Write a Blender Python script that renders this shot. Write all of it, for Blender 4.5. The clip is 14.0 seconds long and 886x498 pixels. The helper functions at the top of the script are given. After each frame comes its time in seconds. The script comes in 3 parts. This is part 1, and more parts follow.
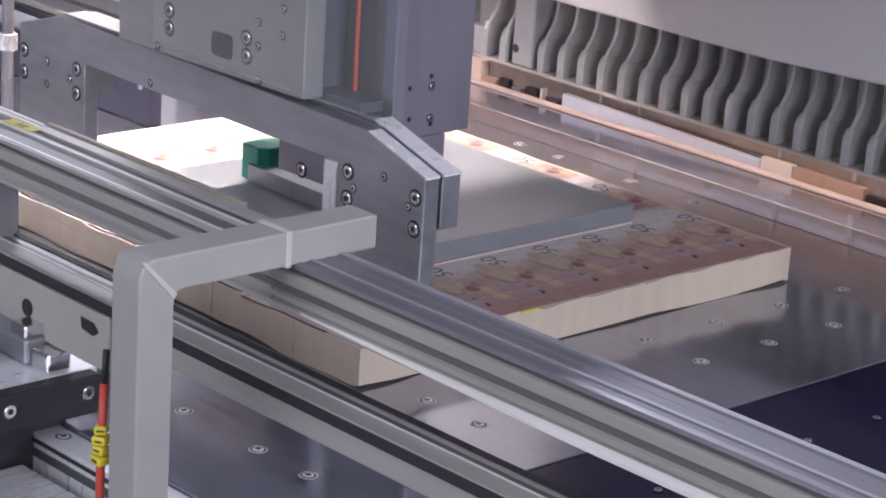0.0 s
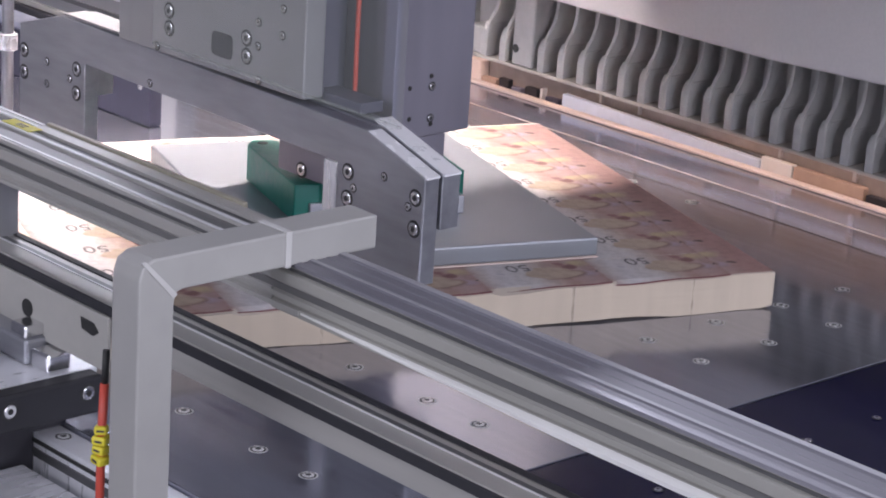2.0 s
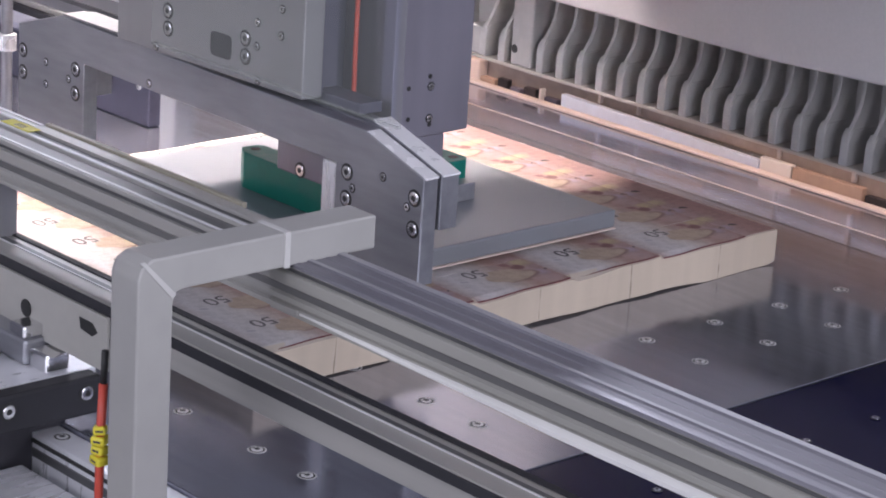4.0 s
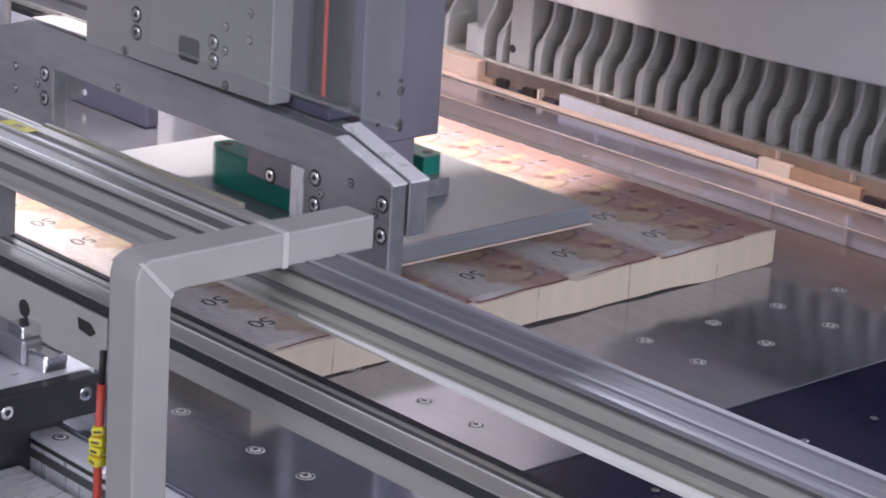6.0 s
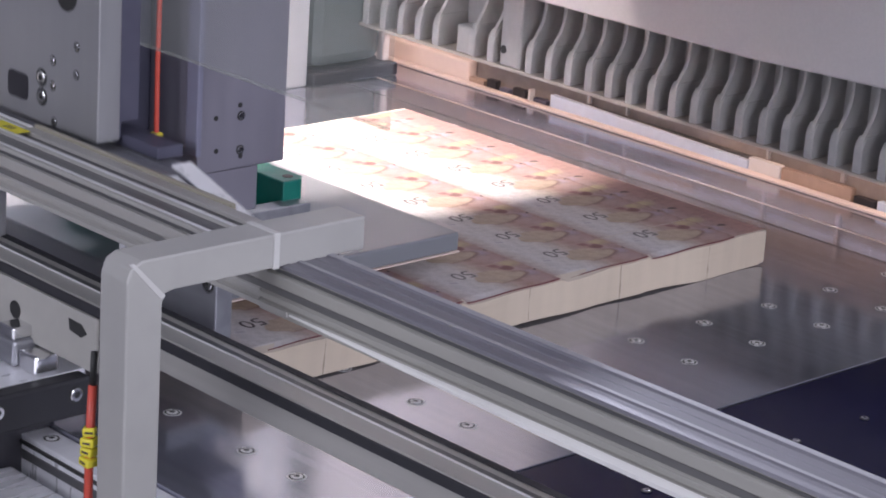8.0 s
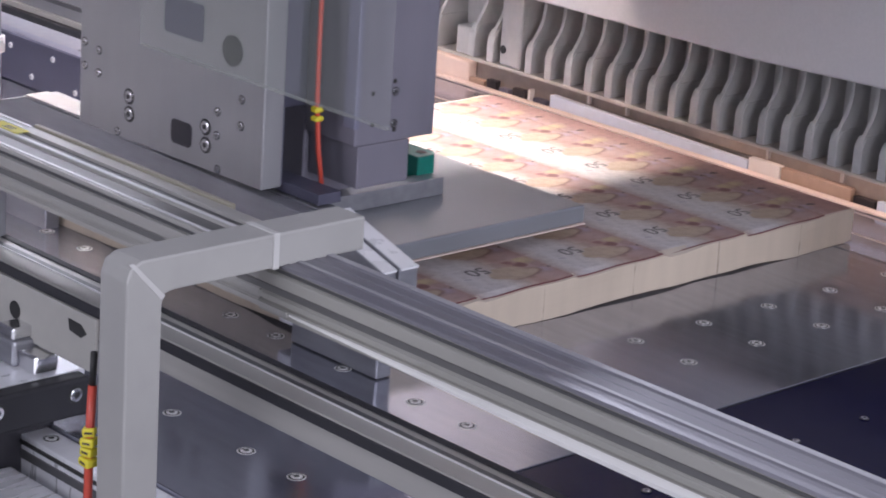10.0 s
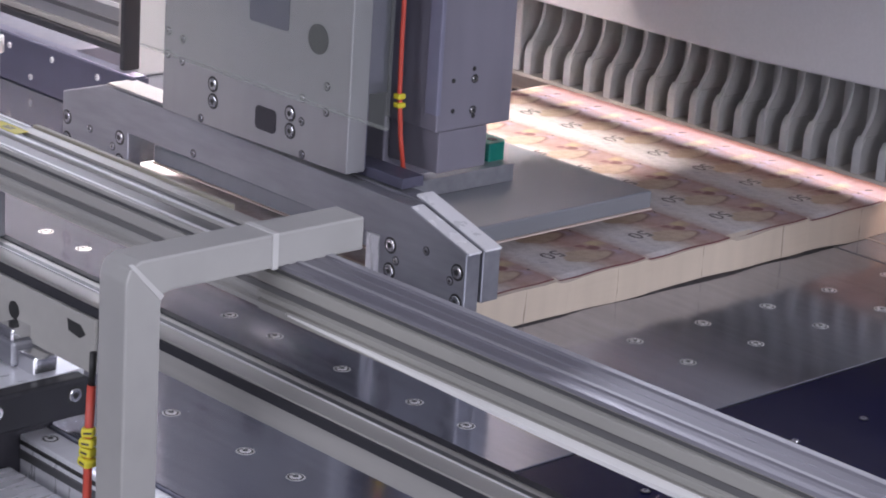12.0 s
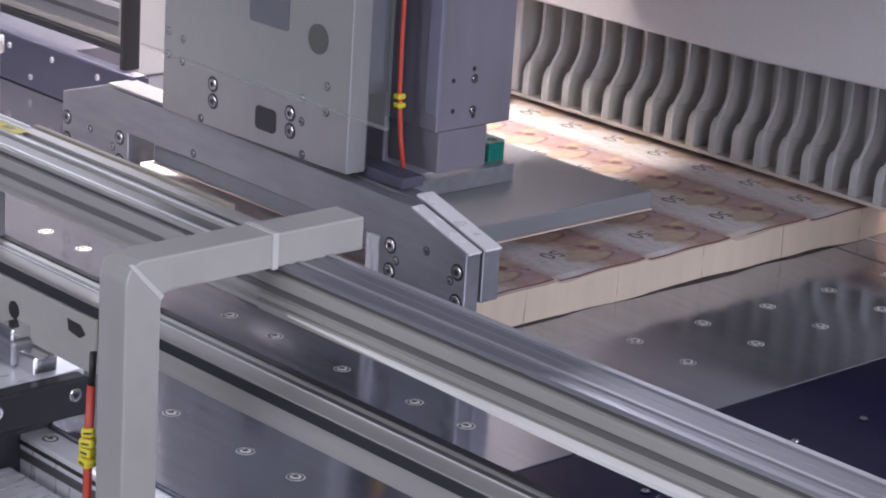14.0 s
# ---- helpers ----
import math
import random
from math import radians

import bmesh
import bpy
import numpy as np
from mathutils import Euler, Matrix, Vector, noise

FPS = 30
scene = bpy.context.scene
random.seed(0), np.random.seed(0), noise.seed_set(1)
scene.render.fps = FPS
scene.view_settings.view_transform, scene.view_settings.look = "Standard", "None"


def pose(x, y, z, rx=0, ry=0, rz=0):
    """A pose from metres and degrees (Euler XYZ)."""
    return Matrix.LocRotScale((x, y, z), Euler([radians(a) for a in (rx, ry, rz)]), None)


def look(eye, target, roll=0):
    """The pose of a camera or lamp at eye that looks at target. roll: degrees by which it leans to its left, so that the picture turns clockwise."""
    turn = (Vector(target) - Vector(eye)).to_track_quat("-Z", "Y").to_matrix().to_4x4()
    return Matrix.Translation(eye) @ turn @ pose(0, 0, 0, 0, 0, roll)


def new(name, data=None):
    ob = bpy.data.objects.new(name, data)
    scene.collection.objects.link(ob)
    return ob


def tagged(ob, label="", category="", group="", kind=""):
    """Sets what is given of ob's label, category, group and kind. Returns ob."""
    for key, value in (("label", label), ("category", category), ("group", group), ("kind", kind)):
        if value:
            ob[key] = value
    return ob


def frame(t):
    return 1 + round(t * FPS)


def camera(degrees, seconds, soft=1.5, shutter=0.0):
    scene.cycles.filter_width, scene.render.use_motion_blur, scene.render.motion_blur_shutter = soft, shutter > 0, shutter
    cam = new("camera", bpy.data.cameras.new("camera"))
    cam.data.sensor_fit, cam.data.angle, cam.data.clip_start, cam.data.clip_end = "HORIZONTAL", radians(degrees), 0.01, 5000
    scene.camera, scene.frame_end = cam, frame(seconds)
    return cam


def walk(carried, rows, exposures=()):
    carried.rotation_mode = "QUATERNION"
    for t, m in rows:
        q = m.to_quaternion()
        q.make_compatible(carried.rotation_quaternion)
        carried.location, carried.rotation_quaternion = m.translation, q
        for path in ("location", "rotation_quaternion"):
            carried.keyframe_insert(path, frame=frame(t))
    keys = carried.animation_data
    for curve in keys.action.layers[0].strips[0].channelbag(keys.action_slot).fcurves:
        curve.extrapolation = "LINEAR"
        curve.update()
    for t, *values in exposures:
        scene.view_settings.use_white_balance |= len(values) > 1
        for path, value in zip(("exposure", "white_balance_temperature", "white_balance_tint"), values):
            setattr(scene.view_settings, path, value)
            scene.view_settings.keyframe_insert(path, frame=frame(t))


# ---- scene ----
# ---- camera ----
cam = camera(20.46, 14.0, soft=1.9, shutter=0.5)
EYE = Vector((-2.0677, -2.2663, 0.8494))


def aim(pan, tilt):
    """The camera's pose, turned right and up by so many milliradians from its first view."""
    yaw, dip = 0.8149 - pan / 1000 / 0.953, -0.3078 + tilt / 1000
    way = Vector((math.cos(dip) * math.cos(yaw), math.cos(dip) * math.sin(yaw), math.sin(dip)))
    return look(EYE, EYE + way, 3.667)


walk(cam, [(0, aim(0, 0)), (2.0, aim(0, 0)), (3.0, aim(0.16, 0.02)), (5.5, aim(0.92, 0.28)), (6.0, aim(1.15, 0.32)),
           (6.5, aim(1.84, 0.46)), (7.0, aim(3.2, 0.6)), (7.5, aim(4.6, 0.7)), (8.0, aim(4.77, 0.74)), (10.5, aim(5.0, 0.87)),
           (11.0, aim(5.25, 0.92)), (14.0, aim(5.25, 0.92))])

# ---- light ----
scene.view_settings.exposure = 0.02
world = bpy.data.worlds.new("hall_air")
scene.world = world
world.use_nodes = True
world.node_tree.nodes["Background"].inputs[0].default_value = (0.5, 0.5, 0.56, 1)
world.node_tree.nodes["Background"].inputs[1].default_value = 0.25


def area(name, eye, target, sx, sy, watts, colour, spread=180):
    data = bpy.data.lights.new(name, "AREA")
    data.shape, data.size, data.size_y, data.energy, data.color = "RECTANGLE", sx, sy, watts, colour
    data.spread = radians(spread)
    ob = new(name, data)
    ob.matrix_world = look(eye, target)
    return ob


# hall lamps under the ceiling
for lx, ly, lw in ((-2.6, 0.6, 10), (-0.6, -2.8, 8), (1.8, 1.8, 80), (2.4, -2.0, 55), (2.2, 4.5, 90)):
    area("hall_light", (lx, ly, 3.1), (lx, ly, 0), 1.5, 0.5, lw, (0.94, 0.95, 1.12))
# tall windows of the hall, behind the camera
area("window_light", (-0.8, -5.7, 1.5), (-0.4, 0, 0.2), 5.5, 2.2, 205, (0.95, 0.95, 1.10))
area("window_light", (-5.7, -0.5, 1.9), (0, 0, 0.2), 3.5, 2.0, 115, (0.95, 0.95, 1.10))
# the machine's own work lamp above the lit half of the table
area("work_light", (-0.20, 0.30, 1.25), (-0.20, 0.10, 0), 1.1, 0.08, 19, (1.0, 0.87, 0.84), 80)
# cutting-line lamp behind the clamp
area("line_light", (0.300, -0.2, 0.118), (0.285, -0.2, 0.03), 1.6, 0.012, 0.70, (1.0, 0.66, 0.52), 170)

# added bluish fill that brightens the strips behind the cutting line
area("rear_fill", (0.75, -0.1, 0.55), (0.40, -0.1, 0.02), 1.2, 0.2, 22, (0.85, 0.92, 1.15), 120)

# ---- materials ----


def material(name, colour, rough=0.5, metal=0.0, vary=0.08, grain=(60, 60, 60), fine=0.02, rvary=0.08, spec=0.5, blotch=6.0):
    """A surface with fine grain (stretched by grain) and large soft blotches, in colour, gloss and relief."""
    m = bpy.data.materials.new(name)
    m.use_nodes = True
    nt = m.node_tree
    b = nt.nodes["Principled BSDF"]
    b.inputs["Metallic"].default_value = metal
    b.inputs["Specular IOR Level"].default_value = spec
    co = nt.nodes.new("ShaderNodeTexCoord")
    mp = nt.nodes.new("ShaderNodeMapping")
    mp.inputs["Scale"].default_value = grain
    nt.links.new(co.outputs["Object"], mp.inputs["Vector"])
    n1 = nt.nodes.new("ShaderNodeTexNoise")
    n1.inputs["Scale"].default_value, n1.inputs["Detail"].default_value = 1.0, 5
    nt.links.new(mp.outputs[0], n1.inputs["Vector"])
    n2 = nt.nodes.new("ShaderNodeTexNoise")
    n2.inputs["Scale"].default_value, n2.inputs["Detail"].default_value = blotch, 4
    nt.links.new(co.outputs["Object"], n2.inputs["Vector"])
    mix = nt.nodes.new("ShaderNodeMath")
    mix.operation = "ADD"
    nt.links.new(n1.outputs["Fac"], mix.inputs[0])
    nt.links.new(n2.outputs["Fac"], mix.inputs[1])
    ramp = nt.nodes.new("ShaderNodeMapRange")
    ramp.inputs["From Min"].default_value, ramp.inputs["From Max"].default_value = 0.7, 1.3
    ramp.inputs["To Min"].default_value, ramp.inputs["To Max"].default_value = 1 - vary, 1 + vary
    nt.links.new(mix.outputs[0], ramp.inputs["Value"])
    col = nt.nodes.new("ShaderNodeVectorMath")
    col.operation = "SCALE"
    col.inputs[0].default_value = colour
    nt.links.new(ramp.outputs[0], col.inputs["Scale"])
    nt.links.new(col.outputs[0], b.inputs["Base Color"])
    rr = nt.nodes.new("ShaderNodeMapRange")
    rr.inputs["From Min"].default_value, rr.inputs["From Max"].default_value = 0.7, 1.3
    rr.inputs["To Min"].default_value, rr.inputs["To Max"].default_value = max(0.02, rough - rvary), rough + rvary
    nt.links.new(mix.outputs[0], rr.inputs["Value"])
    nt.links.new(rr.outputs[0], b.inputs["Roughness"])
    if fine:
        bump = nt.nodes.new("ShaderNodeBump")
        bump.inputs["Strength"].default_value, bump.inputs["Distance"].default_value = fine, 0.002
        nt.links.new(n1.outputs["Fac"], bump.inputs["Height"])
        nt.links.new(bump.outputs[0], b.inputs["Normal"])
    return m


def glow(name, colour, strength):
    m = bpy.data.materials.new(name)
    m.use_nodes = True
    b = m.node_tree.nodes["Principled BSDF"]
    b.inputs["Base Color"].default_value = (*colour, 1)
    b.inputs["Emission Color"].default_value = (*colour, 1)
    b.inputs["Emission Strength"].default_value = strength
    return m


STEEL = material("table_steel", (0.42, 0.43, 0.50), 0.14, 0.86, 0.12, (110, 6, 20), 0.006, 0.05, blotch=7.0)


BLACK = material("black_plate", (0.004, 0.004, 0.028), 0.20, 0.0, 0.04, (30, 30, 30), 0.01, 0.05, spec=0.14)
ALU = material("anodised_aluminium", (0.44, 0.43, 0.405), 0.36, 0.40, 0.06, (160, 3, 160), 0.02)
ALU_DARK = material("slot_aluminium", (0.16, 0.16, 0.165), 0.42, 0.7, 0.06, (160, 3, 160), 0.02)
RUBBER = material("black_rubber", (0.02, 0.02, 0.025), 0.55, 0.0, 0.1)
MILLED = material("milled_steel", (0.345, 0.35, 0.38), 0.36, 0.6, 0.14, (90, 14, 90), 0.02, blotch=9)
GROUND = material("ground_steel", (0.82, 0.82, 0.85), 0.30, 0.4, 0.05, (20, 120, 20), 0.01)
PANEL = material("panel_aluminium", (0.335, 0.335, 0.345), 0.42, 0.5, 0.05, (70, 70, 12), 0.02)
TOWER = material("tower_paint", (0.23, 0.22, 0.265), 0.42, 0.3, 0.05, (70, 70, 12), 0.02)
DARK = material("dark_steel", (0.035, 0.034, 0.042), 0.45, 0.3, 0.15)
PAINT = material("grey_paint", (0.36, 0.355, 0.34), 0.42, 0.0, 0.06, (25, 25, 25), 0.004, 0.05, blotch=9)
COVER = material("light_cover_paint", (0.585, 0.56, 0.565), 0.40, 0.0, 0.04, (250, 250, 250), 0.02, 0.05, blotch=2)
FINGER = material("clamp_casting", (0.42, 0.41, 0.40), 0.5, 0.0, 0.08, (60, 60, 60), 0.03)
FINGERFRONT = material("finger_front", (0.46, 0.455, 0.45), 0.45, 0.1, 0.10, (60, 60, 60), 0.03)
BASEBAR = material("base_bar_tan", (0.52, 0.47, 0.42), 0.4, 0.2, 0.10, (20, 8, 20), 0.01)
GREYGREEN = material("grey_green_paint", (0.15, 0.18, 0.17), 0.4, 0.0, 0.10, (8, 40, 3), 0.01)
GREEN = material("green_plastic", (0.004, 0.17, 0.13), 0.38, 0.0, 0.08, (90, 90, 90), 0.02)
PLATE = material("clamp_plate_steel", (0.26, 0.275, 0.30), 0.33, 0.35, 0.05, (10, 60, 10), 0.0, 0.04)
PINK = material("pink_pad", (0.62, 0.50, 0.46), 0.6, 0.0, 0.06)
CHROME = material("screw_steel", (0.75, 0.75, 0.76), 0.18, 1.0, 0.05)
SOCKET = material("screw_socket", (0.03, 0.03, 0.03), 0.5, 0.2, 0.1)
YELLOW = material("yellow_label", (0.66, 0.58, 0.04), 0.5, 0.0, 0.05)
ORANGE = material("orange_hose", (0.52, 0.07, 0.045), 0.4, 0.0, 0.06)
SEAM = material("seam_paint", (0.52, 0.515, 0.50), 0.45, 0.0, 0.05)
NAVY = material("navy_paint", (0.085, 0.085, 0.125), 0.45, 0.1, 0.1)
OLIVE = material("olive_aluminium", (0.41, 0.40, 0.365), 0.4, 0.3, 0.06, (160, 3, 160), 0.02)
# pale tone holding the light that the rail's lower flange catches
EDGE = material("flange_highlight", (0.80, 0.79, 0.76), 0.34, 0.15, 0.12, (120, 3, 120), 0.02)
RAILLINE = material("rail_line", (0.36, 0.355, 0.38), 0.4, 0.3, 0.08, (160, 3, 160), 0.02)
PALEGREY = material("pale_grey_paint", (0.50, 0.48, 0.48), 0.4, 0.1, 0.06)
RIM = material("screw_rim", (0.74, 0.74, 0.74), 0.3, 0.3, 0.05)
CARD = material("tan_grey_plate", (0.40, 0.39, 0.36), 0.5, 0.1, 0.06)
WHITE = material("white_paint", (0.78, 0.78, 0.78), 0.4, 0.0, 0.03)
BLUEGREY = material("blue_grey_paint", (0.20, 0.20, 0.27), 0.45, 0.1, 0.06)
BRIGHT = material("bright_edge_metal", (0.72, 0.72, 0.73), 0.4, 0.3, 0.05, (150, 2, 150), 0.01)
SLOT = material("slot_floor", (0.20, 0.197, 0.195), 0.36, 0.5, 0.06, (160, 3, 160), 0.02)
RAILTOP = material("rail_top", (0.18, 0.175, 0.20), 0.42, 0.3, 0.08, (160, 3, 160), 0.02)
CAP = material("slope_highlight", (0.88, 0.88, 0.90), 0.28, 0.1, 0.03, (40, 40, 40), 0.0)
STICK = material("cutting_stick", (0.80, 0.71, 0.67), 0.5, 0.0, 0.04)
WOOD = material("tan_strip", (0.42, 0.32, 0.26), 0.5, 0.0, 0.1)
# pale blue that stands for the far hall's daylight behind the machine
PALE = material("hall_daylight_blue", (0.64, 0.75, 0.92), 0.4, 0.0, 0.05)
BROWN = material("brown_strip", (0.33, 0.285, 0.265), 0.5, 0.0, 0.15)
WALL = material("hall_wall", (0.46, 0.46, 0.50), 0.7, 0.0, 0.05, (3, 3, 3))
FLOOR = material("hall_floor", (0.16, 0.16, 0.17), 0.5, 0.0, 0.1, (5, 5, 5))
LIP = material("yellowed_lip", (0.30, 0.28, 0.22), 0.3, 0.0, 0.06, (100, 4, 100), 0.02)
PAPER_TOP = material("sheet_margin", (0.54, 0.475, 0.40), 0.75, 0.0, 0.05, (300, 300, 300), 0.02)
INK = material("numeral_ink", (0.07, 0.055, 0.06), 0.35, 0.3, 0.1)
LINE = material("edge_print", (0.16, 0.045, 0.05), 0.6, 0.0, 0.15)


def paper_side():
    """Cut paper edges: hundreds of thin horizontal layers with upright bands of tone and a printed trim mark for each note."""
    m = material("paper_edges", (0.53, 0.45, 0.355), 0.8, 0.0, 0.07, (60, 60, 5), 0.0)
    nt = m.node_tree
    b = nt.nodes["Principled BSDF"]
    co = nt.nodes.new("ShaderNodeTexCoord")
    sep = nt.nodes.new("ShaderNodeSeparateXYZ")
    nt.links.new(co.outputs["Object"], sep.inputs[0])
    turn = nt.nodes.new("ShaderNodeMath")
    turn.operation = "PINGPONG"
    turn.inputs[1].default_value = 0.07
    shift = nt.nodes.new("ShaderNodeMath")
    shift.inputs[1].default_value = 0.026 + 0.14 * 3
    nt.links.new(sep.outputs["X"], shift.inputs[0])
    nt.links.new(shift.outputs[0], turn.inputs[0])
    wob = nt.nodes.new("ShaderNodeTexNoise")
    wob.inputs["Scale"].default_value = 55
    nt.links.new(co.outputs["Object"], wob.inputs["Vector"])
    wide = nt.nodes.new("ShaderNodeMapRange")
    wide.inputs["From Min"].default_value, wide.inputs["From Max"].default_value = 0.42, 0.62
    wide.inputs["To Min"].default_value, wide.inputs["To Max"].default_value = 0.0001, 0.0009
    nt.links.new(wob.outputs["Fac"], wide.inputs["Value"])
    near = nt.nodes.new("ShaderNodeMath")
    near.operation = "LESS_THAN"
    nt.links.new(turn.outputs[0], near.inputs[0])
    nt.links.new(wide.outputs[0], near.inputs[1])
    mx = nt.nodes.new("ShaderNodeMix")
    mx.data_type = "RGBA"
    nt.links.new(near.outputs[0], mx.inputs["Factor"])
    nt.links.new(b.inputs["Base Color"].links[0].from_socket, mx.inputs["A"])
    mx.inputs["B"].default_value = (0.25, 0.20, 0.16, 1)
    nt.links.new(mx.outputs["Result"], b.inputs["Base Color"])
    return m


def note_print():
    """A printed note: white field, warm arch, brown and violet areas, over local x 0..0.14 and y 0..0.077."""
    m = bpy.data.materials.new("note_print")
    m.use_nodes = True
    nt = m.node_tree
    b = nt.nodes["Principled BSDF"]
    b.inputs["Roughness"].default_value = 0.7
    co = nt.nodes.new("ShaderNodeTexCoord")
    warp = nt.nodes.new("ShaderNodeTexNoise")
    warp.inputs["Scale"].default_value, warp.inputs["Detail"].default_value = 38, 3
    nt.links.new(co.outputs["Object"], warp.inputs["Vector"])
    even = nt.nodes.new("ShaderNodeVectorMath")
    even.operation = "SUBTRACT"
    even.inputs[1].default_value = (0.5, 0.5, 0.5)
    nt.links.new(warp.outputs["Color"], even.inputs[0])
    off = nt.nodes.new("ShaderNodeVectorMath")
    off.operation = "MULTIPLY_ADD"
    nt.links.new(even.outputs[0], off.inputs[0])
    off.inputs[1].default_value = (0.022, 0.022, 0)
    nt.links.new(co.outputs["Object"], off.inputs[2])
    sep = nt.nodes.new("ShaderNodeSeparateXYZ")
    nt.links.new(off.outputs[0], sep.inputs[0])
    scl = nt.nodes.new("ShaderNodeMath")
    scl.operation = "MULTIPLY"
    scl.inputs[1].default_value = 1 / 0.15
    nt.links.new(sep.outputs["X"], scl.inputs[0])
    ramp = nt.nodes.new("ShaderNodeValToRGB")
    stops = ((0.0, (0.48, 0.36, 0.33)), (0.07, (0.62, 0.56, 0.55)), (0.16, (0.70, 0.67, 0.68)), (0.40, (0.68, 0.64, 0.63)),
             (0.56, (0.55, 0.43, 0.38)), (0.66, (0.47, 0.31, 0.27)), (0.80, (0.49, 0.35, 0.33)), (0.93, (0.43, 0.28, 0.26)),
             (1.0, (0.42, 0.25, 0.23)))
    els = ramp.color_ramp.elements
    while len(els) < len(stops):
        els.new(0.5)
    for e, (p, c) in zip(els, stops):
        e.position, e.color = p, (*c, 1)
    nt.links.new(scl.outputs[0], ramp.inputs[0])

    def spot(cx, cy, rx, ry, soft, colour, before):
        mp = nt.nodes.new("ShaderNodeMapping")
        mp.inputs["Location"].default_value = (-cx / rx, -cy / ry, 0)
        mp.inputs["Scale"].default_value = (1 / rx, 1 / ry, 0)
        nt.links.new(off.outputs[0], mp.inputs["Vector"])
        ln = nt.nodes.new("ShaderNodeVectorMath")
        ln.operation = "LENGTH"
        nt.links.new(mp.outputs[0], ln.inputs[0])
        rg = nt.nodes.new("ShaderNodeMapRange")
        rg.inputs["From Min"].default_value, rg.inputs["From Max"].default_value = 1.0, 1.0 - soft
        nt.links.new(ln.outputs["Value"], rg.inputs["Value"])
        mx = nt.nodes.new("ShaderNodeMix")
        mx.data_type = "RGBA"
        nt.links.new(rg.outputs[0], mx.inputs["Factor"])
        nt.links.new(before, mx.inputs["A"])
        mx.inputs["B"].default_value = (*colour, 1)
        return mx.outputs["Result"]

    c = ramp.outputs["Color"]
    c = spot(0.128, 0.068, 0.018, 0.012, 0.7, (0.56, 0.44, 0.28), c)
    c = spot(0.124, 0.034, 0.018, 0.014, 0.7, (0.46, 0.36, 0.42), c)
    c = spot(0.093, 0.038, 0.033, 0.021, 0.2, (0.30, 0.19, 0.16), c)
    c = spot(0.089, 0.040, 0.031, 0.0195, 0.12, (0.55, 0.43, 0.33), c)
    c = spot(0.113, 0.061, 0.012, 0.008, 0.5, (0.26, 0.12, 0.12), c)
    c = spot(0.104, 0.070, 0.008, 0.006, 0.5, (0.32, 0.16, 0.15), c)
    c = spot(0.143, 0.036, 0.0056, 0.0036, 0.3, (0.03, 0.02, 0.02), c)
    c = spot(0.030, 0.050, 0.006, 0.005, 0.5, (0.50, 0.48, 0.52), c)
    fine = nt.nodes.new("ShaderNodeTexNoise")
    fine.inputs["Scale"].default_value, fine.inputs["Detail"].default_value = 420, 3
    nt.links.new(co.outputs["Object"], fine.inputs["Vector"])
    rg = nt.nodes.new("ShaderNodeMapRange")
    rg.inputs["To Min"].default_value, rg.inputs["To Max"].default_value = 0.60, 0.94
    nt.links.new(fine.outputs["Fac"], rg.inputs["Value"])
    sc = nt.nodes.new("ShaderNodeVectorMath")
    sc.operation = "SCALE"
    nt.links.new(c, sc.inputs[0])
    mid = nt.nodes.new("ShaderNodeTexNoise")
    mid.inputs["Scale"].default_value, mid.inputs["Detail"].default_value = 95, 5
    nt.links.new(co.outputs["Object"], mid.inputs["Vector"])
    rg2 = nt.nodes.new("ShaderNodeMapRange")
    rg2.inputs["From Min"].default_value, rg2.inputs["From Max"].default_value = 0.38, 0.56
    rg2.inputs["To Min"].default_value, rg2.inputs["To Max"].default_value = 0.89, 1.03
    nt.links.new(mid.outputs["Fac"], rg2.inputs["Value"])
    both = nt.nodes.new("ShaderNodeMath")
    both.operation = "MULTIPLY"
    nt.links.new(rg.outputs[0], both.inputs[0])
    nt.links.new(rg2.outputs[0], both.inputs[1])
    nt.links.new(both.outputs[0], sc.inputs["Scale"])
    nt.links.new(sc.outputs[0], b.inputs["Base Color"])
    return m


def hazy_acrylic(low, high):
    """Clear sheet; the haze of its reflections is mixed in as a thin grey veil."""
    m = bpy.data.materials.new("hazy_acrylic")
    m.use_nodes = True
    nt = m.node_tree
    b = nt.nodes["Principled BSDF"]
    b.inputs["Base Color"].default_value = (0.36, 0.38, 0.35, 1)
    b.inputs["Roughness"].default_value = 0.25
    clear = nt.nodes.new("ShaderNodeBsdfTransparent")
    co = nt.nodes.new("ShaderNodeTexCoord")
    n = nt.nodes.new("ShaderNodeTexNoise")
    n.inputs["Scale"].default_value = 9
    nt.links.new(co.outputs["Object"], n.inputs["Vector"])
    rg = nt.nodes.new("ShaderNodeMapRange")
    rg.inputs["To Min"].default_value, rg.inputs["To Max"].default_value = low, high
    nt.links.new(n.outputs["Fac"], rg.inputs["Value"])
    mx = nt.nodes.new("ShaderNodeMixShader")
    nt.links.new(rg.outputs[0], mx.inputs[0])
    nt.links.new(clear.outputs[0], mx.inputs[1])
    nt.links.new(b.outputs[0], mx.inputs[2])
    nt.links.new(mx.outputs[0], nt.nodes["Material Output"].inputs[0])
    return m


HAZE = hazy_acrylic(0.08, 0.17)
HAZEEDGE = hazy_acrylic(0.22, 0.36)
PAPER_SIDE = paper_side()
NOTE = note_print()

